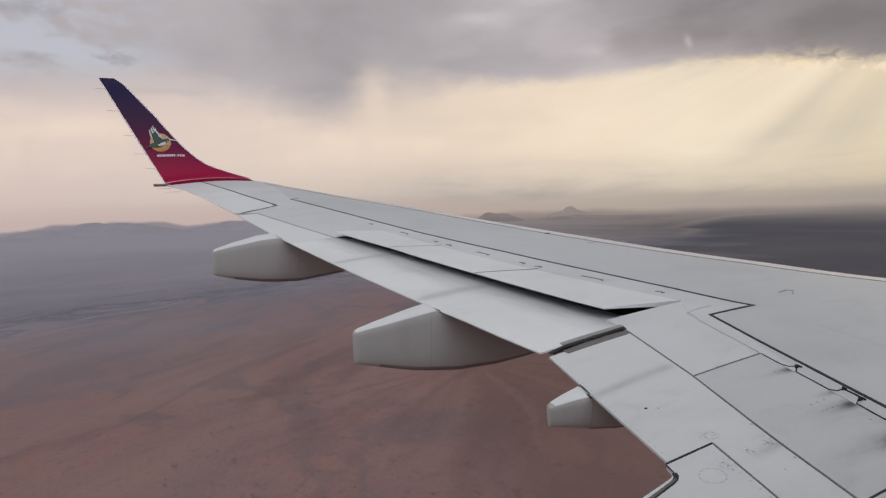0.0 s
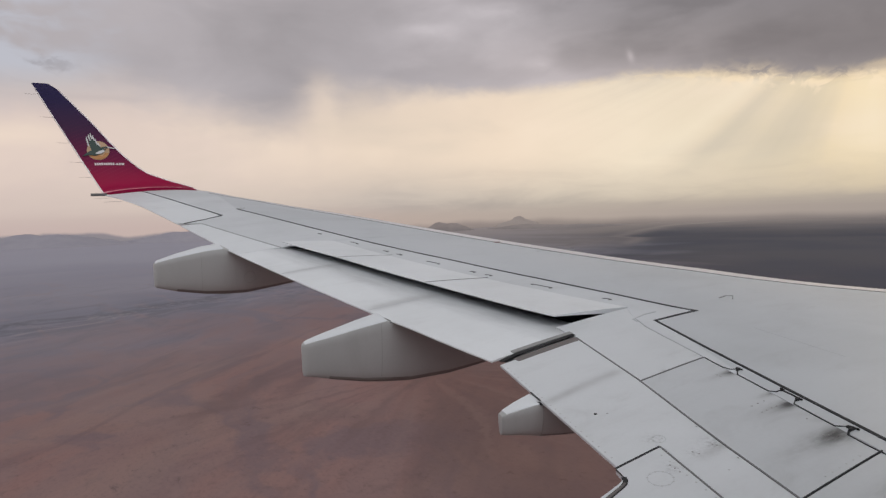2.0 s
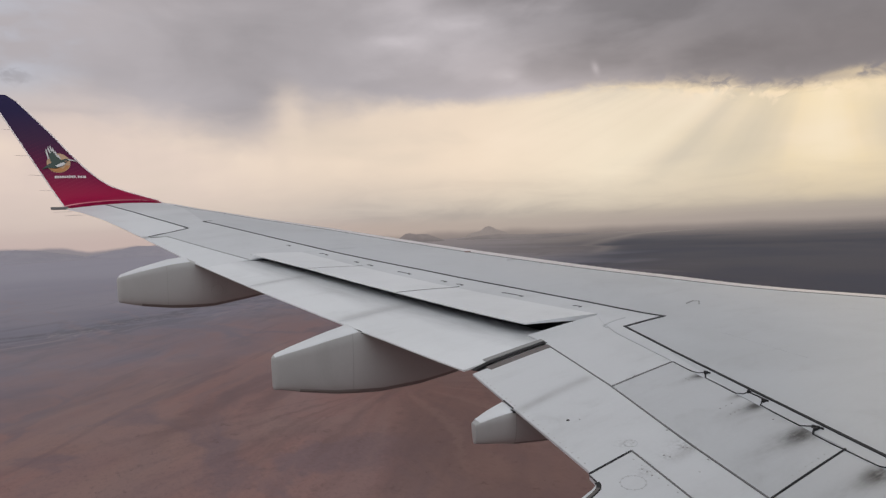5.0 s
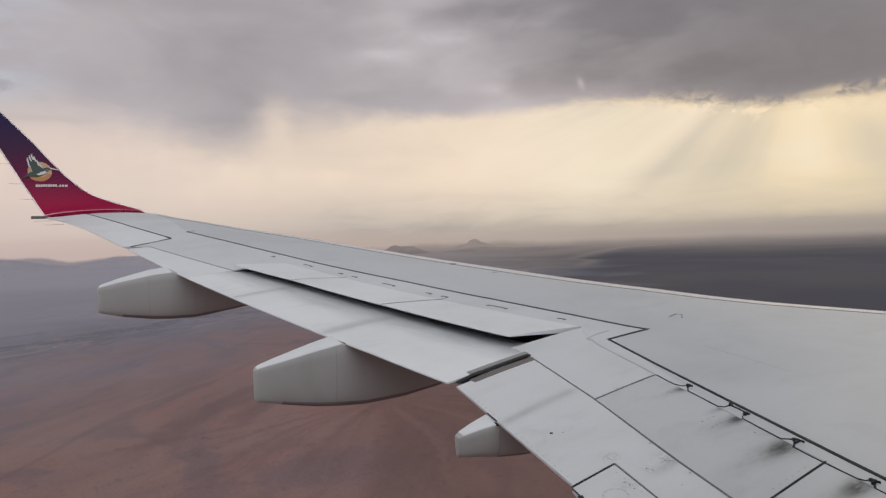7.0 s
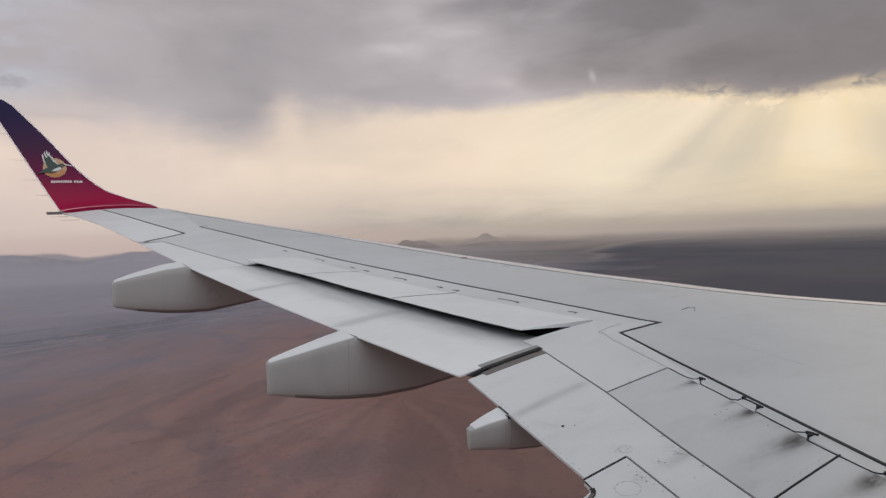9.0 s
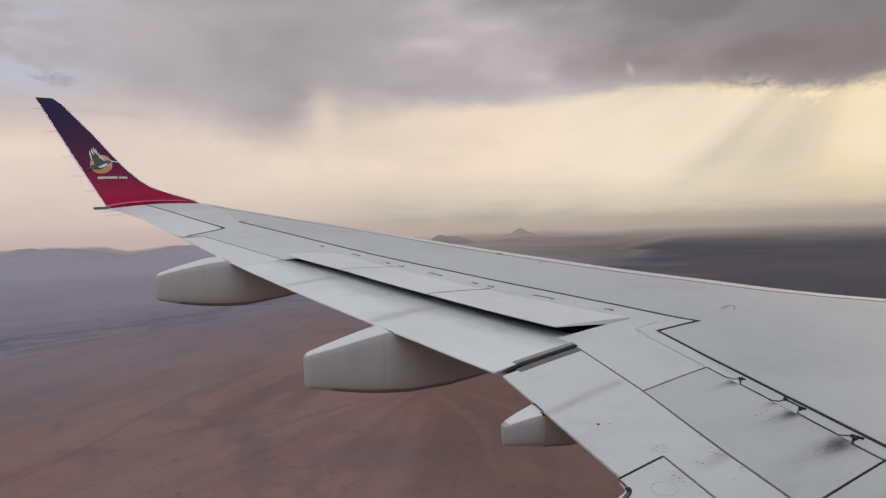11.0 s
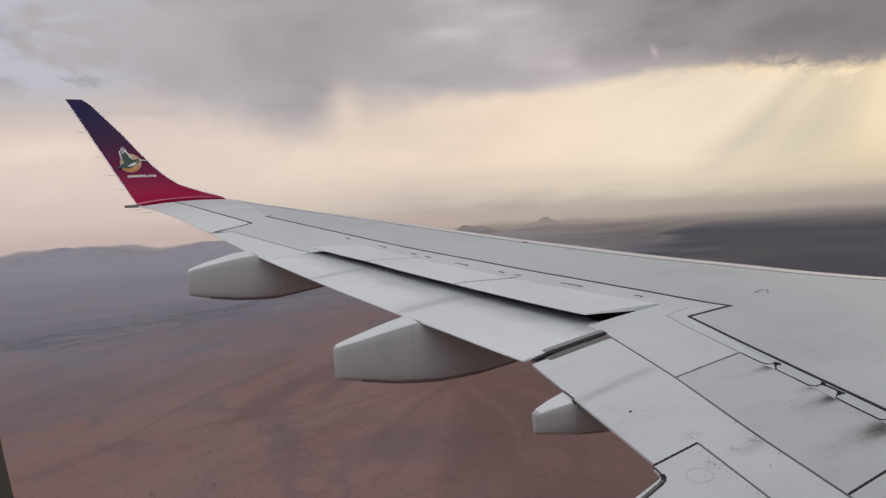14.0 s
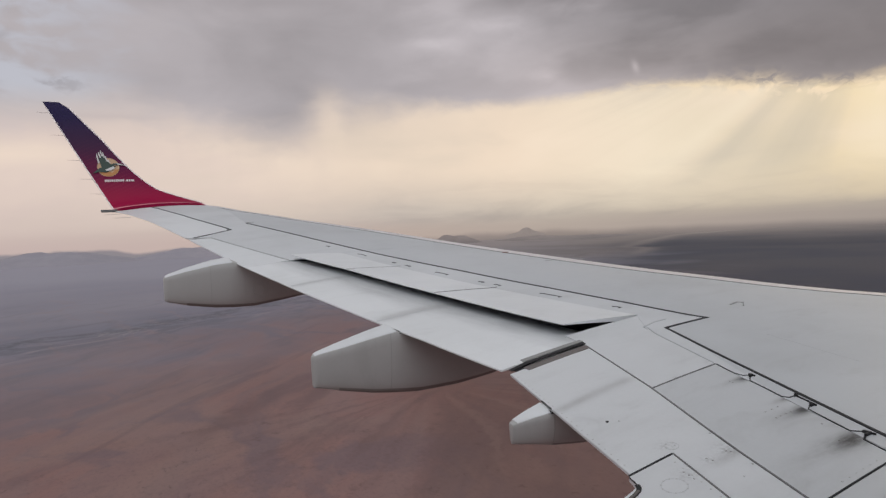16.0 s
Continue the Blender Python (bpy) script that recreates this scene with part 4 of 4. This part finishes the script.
def flap_fairing(yc, half, prof, seam_x, label):
    """A canoe under the trailing edge. prof: rows of x, top z, bottom z, half width."""
    bm = bmesh.new()
    rows = []
    for x, zt, zl, w in prof:
        rows.append([(x, yc + py, pz) for py, pz in canoe_loop(w, zt, zl)])
    skin_rows(bm, rows, True)
    ob = part("flap_track_fairing", bm, FAIRING, wing, label, 35)
    # plate added from the tail to the crest, paler paint standing for top light
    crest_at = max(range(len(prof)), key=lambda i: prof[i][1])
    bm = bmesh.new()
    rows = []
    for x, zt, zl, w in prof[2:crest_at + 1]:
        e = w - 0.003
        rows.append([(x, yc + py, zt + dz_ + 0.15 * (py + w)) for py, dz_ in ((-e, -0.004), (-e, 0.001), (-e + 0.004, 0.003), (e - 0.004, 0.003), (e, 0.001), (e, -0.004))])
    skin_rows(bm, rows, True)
    part("lit_upper_plate", bm, PANEL, ob, "added upper plate, paler grey as if lit from above")
    # joint between tail cone and body
    xs = [r[0] for r in prof]
    zt, zl, w = (float(np.interp(seam_x, xs, [r[i] for r in prof])) for i in (1, 2, 3))
    bm = bmesh.new()
    rows = []
    for dx_ in (-0.0025, 0.0025):
        rows.append([(seam_x + dx_, yc + py, pz) for py, pz in canoe_loop(w + 0.0010, zt + 0.0010, zl - 0.0010)])
    skin_rows(bm, rows, True)
    part("tail_cone_joint", bm, FAIRING_TRACE, ob)
    # darker strip along the keel
    bm = bmesh.new()
    rows = []
    for x, zt, zl, w in prof[4:]:
        loop = canoe_loop(w, zt, zl)
        mid_ = len(loop) // 2
        run = loop[mid_:mid_ + 4]
        rows.append([(x, yc + py, pz - 0.0025) for py, pz in run] + [(x, yc + py, pz + 0.002) for py, pz in reversed(run)])
    skin_rows(bm, rows, True)
    part("keel_strip", bm, KEEL, ob, "dark strip along the keel")
    # fasteners along the joint
    for k in range(7 if half > 0.07 else 0):
        zk = zl + (zt - zl) * (0.16 + 0.66 * k / 6)
        ob_ = new("rivet", rivet_mesh)
        ob_.location, ob_.parent = (seam_x - 0.014, yc - w * 0.97, zk), ob
    strip("fairing_gap", [(x_te(yc - half) + 0.001, yc - half), (x_te(yc + half) + 0.001, yc + half)], 0.006, GREASE, "dark gap where the fairing meets the flap", lift=0.0008, thick=0.004, parent=ob)
    bm = bmesh.new()
    yn = yc - half * 0.9
    box(bm, (x_te(yn) + 0.002, yn, surf(x_te(yn), yn) - 0.018), (0.016, 0.034, 0.012))
    part("attachment_notch", bm, GREASE, ob, "small dark attachment notch")
    return ob


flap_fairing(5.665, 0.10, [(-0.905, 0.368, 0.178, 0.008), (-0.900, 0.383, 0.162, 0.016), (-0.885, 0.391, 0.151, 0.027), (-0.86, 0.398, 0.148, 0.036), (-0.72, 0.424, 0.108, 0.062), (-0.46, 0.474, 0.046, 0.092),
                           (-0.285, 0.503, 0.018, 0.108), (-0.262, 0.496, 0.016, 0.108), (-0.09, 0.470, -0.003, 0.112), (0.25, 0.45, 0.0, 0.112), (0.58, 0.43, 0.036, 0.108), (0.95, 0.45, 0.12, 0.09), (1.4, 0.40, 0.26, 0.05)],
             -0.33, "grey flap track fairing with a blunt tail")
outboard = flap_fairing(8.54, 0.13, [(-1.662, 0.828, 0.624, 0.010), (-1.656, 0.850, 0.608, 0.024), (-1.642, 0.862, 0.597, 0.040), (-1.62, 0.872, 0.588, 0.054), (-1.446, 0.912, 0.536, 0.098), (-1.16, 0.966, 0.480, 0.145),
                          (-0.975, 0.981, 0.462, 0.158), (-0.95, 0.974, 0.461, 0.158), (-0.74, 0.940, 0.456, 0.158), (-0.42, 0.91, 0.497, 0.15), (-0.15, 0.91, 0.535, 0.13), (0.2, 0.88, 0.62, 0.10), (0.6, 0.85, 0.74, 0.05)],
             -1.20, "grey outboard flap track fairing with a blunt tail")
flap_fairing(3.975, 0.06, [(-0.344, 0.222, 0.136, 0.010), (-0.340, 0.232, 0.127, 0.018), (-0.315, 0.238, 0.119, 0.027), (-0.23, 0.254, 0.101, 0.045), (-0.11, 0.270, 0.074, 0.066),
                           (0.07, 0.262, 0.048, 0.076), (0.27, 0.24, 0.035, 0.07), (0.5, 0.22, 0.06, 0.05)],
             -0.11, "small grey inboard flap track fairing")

bm = bmesh.new()
tube(bm, [(-0.71 + 0.062 * math.cos(k * math.tau / 24), 8.540 - 0.1585, 0.655 + 0.062 * math.sin(k * math.tau / 24)) for k in range(25)], 0.0022, 5)
part("access_cover_rim", bm, FAIRING_TRACE, outboard, "faint round access cover rim")

# ---------------------------------------------------------------- winglet
WB = [Vector((13.095, 1.795)), Vector((13.58, 1.90)), Vector((13.72, 2.35)), Vector((14.29, 3.765))]


def wl_mid(s):
    a, b, c, d = WB
    return a * (1 - s) ** 3 + b * 3 * s * (1 - s) ** 2 + c * 3 * s * s * (1 - s) + d * s ** 3


def wl_tan(s):
    return (wl_mid(min(1, s + 0.01)) - wl_mid(max(0, s - 0.01))).normalized()


WL_LE = ((1.79, -0.56), (1.83, -0.60), (1.89, -0.68), (2.02, -1.05), (2.146, -1.36), (2.30, -1.56), (2.51, -1.76), (2.776, -1.97), (3.07, -2.185), (3.44, -2.49), (3.65, -2.665), (3.71, -2.705), (3.742, -2.735), (3.765, -2.81))


def wl_le(z):
    return curve(z, WL_LE)


def wl_te(z):
    return -2.065 - 0.505 * (z - 1.795)


def wl_point(x, s, off):
    """Point on the winglet's mid surface at station s, moved towards the fuselage by off."""
    m, t_ = wl_mid(s), wl_tan(s)
    return Vector((x, m.x - t_.y * off, m.y + t_.x * off))


bm = bmesh.new()
rows = []
for i in range(41):
    s = i / 40
    m = wl_mid(s)
    a, b = wl_te(m.y), wl_le(m.y)
    c = b - a
    th = (0.035 if s > 0.25 else 0.035 + 0.02 * (1 - s / 0.25)) * c
    if s > 0.985:
        th *= 0.5
    up, lo = [], []
    for k in range(15):
        u = k / 14
        w = 2.6 * math.sqrt(max(0.0, 1 - u)) * u ** 0.8 * th + 0.004 * (1 - u)
        up.append(wl_point(a + c * u, s, w))
        lo.append(wl_point(a + c * u, s, -w))
    rows.append(up + lo[::-1][1:])
skin_rows(bm, rows, True)
winglet = part("winglet", bm, WINGLET, wing, "winglet painted crimson fading through purple to navy")


def wl_skin(x, s):
    m = wl_mid(s)
    a, b = wl_te(m.y), wl_le(m.y)
    u = min(max((x - a) / (b - a), 0.0), 1.0)
    th = (0.035 if s > 0.25 else 0.035 + 0.02 * (1 - s / 0.25)) * (b - a)
    return 2.6 * math.sqrt(max(0.0, 1 - u)) * u ** 0.8 * th + 0.004 * (1 - u)


def wl_plate(name, outline, mat, lift, label=""):
    """A thin painted shape on the inboard face; outline in x and station."""
    bm = bmesh.new()
    lo = [bm.verts.new(wl_point(x, s, wl_skin(x, s) + lift - 0.003)) for x, s in outline]
    up = [bm.verts.new(wl_point(x, s, wl_skin(x, s) + lift)) for x, s in outline]
    n = len(outline)
    bm.faces.new(up)
    bm.faces.new(lo[::-1])
    for i in range(n):
        bm.faces.new((lo[i], lo[(i + 1) % n], up[(i + 1) % n], up[i]))
    part(name, bm, mat, winglet, label)


def s_at(z):
    lo, hi = 0.0, 1.0
    for _ in range(40):
        k = (lo + hi) / 2
        if wl_mid(k).y < z:
            lo = k
        else:
            hi = k
    return lo


def plan_shape(pts):
    return [(x, s_at(z)) for x, z in pts]


DX, DZ = -2.11, 2.555


def emblem(name, pts, mat, lift, label=""):
    wl_plate(name, plan_shape([(DX + x, DZ + z) for x, z in pts]), mat, lift, label)


emblem("emblem_disc", [(0.172 * math.cos(k * math.tau / 28), 0.172 * math.sin(k * math.tau / 28)) for k in range(28)], ORANGE, 0.006, "orange disc emblem")
emblem("emblem_shade", [(0.166 * math.cos(radians(195 + k * 15)), 0.166 * math.sin(radians(195 + k * 15))) for k in range(11)], AMBER, 0.009, "deeper orange lower part of the disc")
emblem("emblem_wing", [(-0.10, -0.01), (-0.125, 0.08), (-0.135, 0.17), (-0.11, 0.22), (-0.05, 0.17), (0.00, 0.10), (0.05, 0.04), (0.02, -0.03)], GREEN, 0.012, "dark green wing-like shape")
emblem("emblem_body", [(-0.25, -0.11), (-0.14, -0.02), (-0.02, 0.02), (0.08, 0.065), (0.13, 0.072), (0.16, 0.05), (0.12, 0.02), (0.07, -0.05), (-0.04, -0.10), (-0.15, -0.085)], GREEN, 0.016)
emblem("emblem_beak", [(0.13, 0.074), (0.25, 0.048), (0.27, 0.030), (0.15, 0.045)], WHITE, 0.017, "pale pointed shape")
for dx, low, top in ((-0.165, 0.07, 0.25), (-0.135, 0.17, 0.29), (-0.105, 0.20, 0.315), (-0.070, 0.17, 0.28), (-0.030, 0.10, 0.21), (0.010, 0.07, 0.15)):
    emblem("emblem_feather", [(dx + 0.012, low), (dx - 0.012, top - 0.05), (dx - 0.004, top), (dx + 0.012, top - 0.05), (dx + 0.034, low)], WHITE, 0.018, "pale feather shape")
emblem("emblem_breast", [(-0.05, -0.055), (0.02, -0.015), (0.08, 0.010), (0.10, -0.020), (0.05, -0.060), (-0.02, -0.075)], WHITE, 0.020, "white breast patch")
emblem("emblem_collar", [(0.09, 0.030), (0.12, 0.045), (0.13, 0.030), (0.10, 0.015)], BEAK, 0.019)
for k in range(9):
    x0 = -2.178 + k * 0.034
    wl_plate("white_bar", plan_shape([(x0, 2.290), (x0 + 0.028, 2.290), (x0 + 0.028, 2.330), (x0, 2.330)]), BAR, 0.006, "plain white lettering bar")
for x0, w, h in ((-1.868, 0.010, 0.012), (-1.846, 0.028, 0.038), (-1.808, 0.030, 0.038), (-1.768, 0.046, 0.038)):
    wl_plate("white_bar", plan_shape([(x0, 2.290), (x0 + w, 2.290), (x0 + w, 2.290 + h), (x0, 2.290 + h)]), BAR, 0.006, "plain white lettering bar")

# pale band along the base
bm = bmesh.new()
rows = []
for s in (0.0, 0.045):
    m = wl_mid(s)
    a, b = wl_te(m.y), wl_le(m.y)
    rows.append([wl_point(a + (b - a) * k / 16 * 0.97, s, wl_skin(a + (b - a) * k / 16, s) + 0.003) for k in range(17)]
                + [wl_point(a + (b - a) * k / 16 * 0.97, s, wl_skin(a + (b - a) * k / 16, s) - 0.002) for k in range(16, -1, -1)])
skin_rows(bm, rows, True)
part("winglet_base_band", bm, PINK, wing, "pale red band where the winglet joins")

# bright rims of the winglet: edge highlight painted on as pale tubes
for name, fx in (("winglet_leading_lit_rim", wl_le), ("winglet_trailing_lit_rim", wl_te)):
    bm = bmesh.new()
    tube(bm, [wl_point(fx(wl_mid(k / 40).y) + (0.004 if fx is wl_le else -0.004), k / 40, 0.0) for k in range(1, 40)], 0.012 if fx is wl_le else 0.010, 8)
    part(name, bm, EDGE, winglet, "pale tube drawing a lit rim")

# tip lamp housing and static wicks
bm = bmesh.new()
box(bm, (-2.14, 13.08, 1.775), (0.24, 0.04, 0.045))
part("tip_light", bm, SEAM, wing, "small grey tip light housing")
for z in (2.09, 2.355, 2.695, 3.15, 3.56):
    bm = bmesh.new()
    s = s_at(z)
    p = wl_point(wl_te(z) + 0.01, s, 0.0)
    tube(bm, [p, p + Vector((-0.10, 0, 0.0)), p + Vector((-0.21, 0, 0.004))], [0.003, 0.0026, 0.0016], 6)
    part("static_wick", bm, WICK, wing, "thin static discharge wick")
for y in (12.75, 12.2):
    bm = bmesh.new()
    p = Vector((x_te(y) + 0.01, y, zb(y) - 0.01))
    tube(bm, [p, p + Vector((-0.12, 0, 0)), p + Vector((-0.24, 0, -0.004))], [0.003, 0.0026, 0.0016], 6)
    part("static_wick", bm, WICK, wing, "thin static discharge wick")

# ---------------------------------------------------------------- fuselage wall with the window the camera looks through
WX, WZ = -1.9882, 1.315


def hull_y(z, inner=False):
    """Curved side of the fuselage."""
    r = 1.42
    d = z - 0.95
    return math.sqrt(max(0.0, r * r - d * d)) - 0.012 - (0.055 if inner else 0.0)


def opening_loop(scale_x, scale_z, y, shift):
    loop = []
    for k in range(64):
        a = k * math.tau / 64
        ca, sa = math.cos(a), math.sin(a)
        loop.append((WX + shift + scale_x * math.copysign(abs(ca) ** 0.62, ca), y, WZ + scale_z * math.copysign(abs(sa) ** 0.62, sa)))
    return loop


def square_loop(half_x, half_z, fy):
    loop = []
    for k in range(64):
        a = k * math.tau / 64
        ca, sa = math.cos(a), math.sin(a)
        m = max(abs(ca), abs(sa))
        x, z = WX + half_x * ca / m, WZ + half_z * sa / m
        loop.append((x, fy(z), z))
    return loop


bm = bmesh.new()
skin_rows(bm, [square_loop(1.2, 0.60, lambda z: hull_y(z) - 0.10), opening_loop(0.175, 0.22, 1.326, 0.02), opening_loop(0.148, 0.192, 1.335, 0.005),
               opening_loop(0.134, 0.177, 1.341, 0.0), opening_loop(0.1285, 0.1712, 1.345, 0.0), opening_loop(0.1273, 0.17, 1.349, 0.0), opening_loop(0.1285, 0.172, 1.353, 0.0), opening_loop(0.33, 0.28, 1.374, 0.16), square_loop(1.2, 0.60, hull_y)], True, caps=False)
cabin_wall = mesh_object("wall_cabin", bm, CABIN)
cabin_wall.data.materials.append(HULL)
for f in cabin_wall.data.polygons:
    if f.normal.y > 0.3:
        f.material_index = 1
tagged(cabin_wall, "dark cabin side wall with a rounded window opening", "wall", kind="structure")
bm = bmesh.new()
rows = []
top_a, low_a = math.acos(max(-1, min(1, (WZ + 0.60 - 0.95) / 1.42))), math.acos((WZ - 0.60 - 0.95) / 1.42)
angles = [low_a + (math.tau - (low_a - top_a)) * k / 40 for k in range(41)]
for x in (WX - 7.0, WX - 1.2, WX + 1.2, WX + 8.0):
    rows.append([(x, 1.42 * math.sin(a) - 0.012, 0.95 + 1.42 * math.cos(a)) for a in angles])
skin_rows(bm, rows)
for xa, xb in ((WX - 7.0, WX - 1.2), (WX + 1.2, WX + 8.0)):
    skin_rows(bm, [[(x, 1.42 * math.sin(a) - 0.012, 0.95 + 1.42 * math.cos(a)) for a in np.linspace(top_a, low_a, 12)] for x in (xa, xb)])
for x in (WX - 7.0, WX + 8.0):
    bm.faces.new([bm.verts.new((x, 1.42 * math.sin(k * math.tau / 40) - 0.012, 0.95 + 1.42 * math.cos(k * math.tau / 40))) for k in range(40)])
hull = mesh_object("wall_fuselage", bm, HULL)
tagged(hull, "painted fuselage shell around the cabin", "fuselage", kind="structure")

# ---------------------------------------------------------------- land
GZ = -131.0
bm = bmesh.new()
rings = [0.0] + [60 * 1.13 ** k for k in range(37)]
rings = [r for r in rings if r < 4950] + [4950]
segs = 144
rows = []
for r in rings[1:]:
    loop = []
    for k in range(segs):
        a = k * math.tau / segs
        x, y = r * math.sin(a), r * math.cos(a)
        h = (noise.fractal(Vector((x * 0.002, y * 0.002, 3.0)), 0.9, 2.0, 4) * (6.0 if r < 2500 else 12.0)) * min(1.0, r / 900.0)
        loop.append((x, y, GZ + h))
    rows.append(loop)
vs = skin_rows(bm, rows, True, caps=False)
bm.faces.new(vs[0])
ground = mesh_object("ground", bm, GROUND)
tagged(ground, "dry red-brown plain with scrubland painted hazy grey towards the horizon", "ground", kind="structure")


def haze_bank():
    """Glowing ring painted with haze over the far plain, thickest along the horizon."""
    m = bpy.data.materials.new("horizon_haze_glow")
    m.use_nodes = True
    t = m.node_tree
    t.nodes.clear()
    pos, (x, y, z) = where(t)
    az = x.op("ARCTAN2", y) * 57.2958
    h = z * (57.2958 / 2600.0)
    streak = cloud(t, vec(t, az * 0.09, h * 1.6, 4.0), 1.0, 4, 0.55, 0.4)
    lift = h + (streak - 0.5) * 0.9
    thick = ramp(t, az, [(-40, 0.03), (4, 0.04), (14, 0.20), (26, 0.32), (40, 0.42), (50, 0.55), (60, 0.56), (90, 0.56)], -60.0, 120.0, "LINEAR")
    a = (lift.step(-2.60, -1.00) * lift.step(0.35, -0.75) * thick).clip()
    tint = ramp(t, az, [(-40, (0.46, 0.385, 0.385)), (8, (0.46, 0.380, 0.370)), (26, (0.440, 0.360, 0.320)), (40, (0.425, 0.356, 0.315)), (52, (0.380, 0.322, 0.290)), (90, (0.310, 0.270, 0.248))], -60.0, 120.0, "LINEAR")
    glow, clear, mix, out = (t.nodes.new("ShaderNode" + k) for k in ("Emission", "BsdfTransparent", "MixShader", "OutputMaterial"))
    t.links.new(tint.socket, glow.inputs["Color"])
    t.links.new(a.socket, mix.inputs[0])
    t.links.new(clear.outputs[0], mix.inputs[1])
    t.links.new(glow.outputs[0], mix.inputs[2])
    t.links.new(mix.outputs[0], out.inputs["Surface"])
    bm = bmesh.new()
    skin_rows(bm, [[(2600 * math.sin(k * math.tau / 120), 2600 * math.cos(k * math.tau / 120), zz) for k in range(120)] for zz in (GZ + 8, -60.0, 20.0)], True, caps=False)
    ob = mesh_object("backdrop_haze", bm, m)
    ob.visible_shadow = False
    tagged(ob, "glowing ring painted with pale haze along the horizon", "haze", kind="structure")


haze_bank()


def hill(az, dist, width, height, seed, label, mat, depth=0.45):
    """A weathered hill: ridged noise under a bell, round its own summit."""
    bm = bmesh.new()
    n, m = 44, 16
    rows = []
    a0 = radians(az)
    across, along = Vector((math.cos(a0), -math.sin(a0), 0)), Vector((math.sin(a0), math.cos(a0), 0))
    base = along * dist
    for j in range(m + 1):
        v = j / m * 2 - 1
        row = []
        for i in range(n + 1):
            u = i / n * 2 - 1
            p = base + across * (u * width / 2) + along * (v * width / 2 * depth)
            e = max(0.0, 1 - u * u) ** 1.3 * max(0.0, 1 - v * v)
            k = 0.80 + 0.34 * noise.fractal(Vector((u * 2.0 + seed, v * 1.4, seed * 1.7)), 1.0, 2.1, 5)
            row.append((p.x, p.y, GZ - 6 + height * e * max(0.12, k)))
        rows.append(row)
    skin_rows(bm, rows)
    ob = mesh_object("hill", bm, mat)
    tagged(ob, label, "hill", "hills on the horizon")


hill(-5.0, 4600, 1250, 104, 4.1, "long mountain ridge on the horizon, painted haze blue-grey", MOUNTAIN)
hill(6.0, 4700, 1000, 74, 8.8, "low mountain ridge on the horizon, painted haze blue-grey", MOUNTAIN)
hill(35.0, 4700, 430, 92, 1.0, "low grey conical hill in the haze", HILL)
hill(28.5, 4450, 430, 76, 2.3, "low dark rugged hill before the haze", RIDGE)
hill(38.0, 4600, 1300, 34, 6.3, "long low dark ridge before the haze", RIDGE)
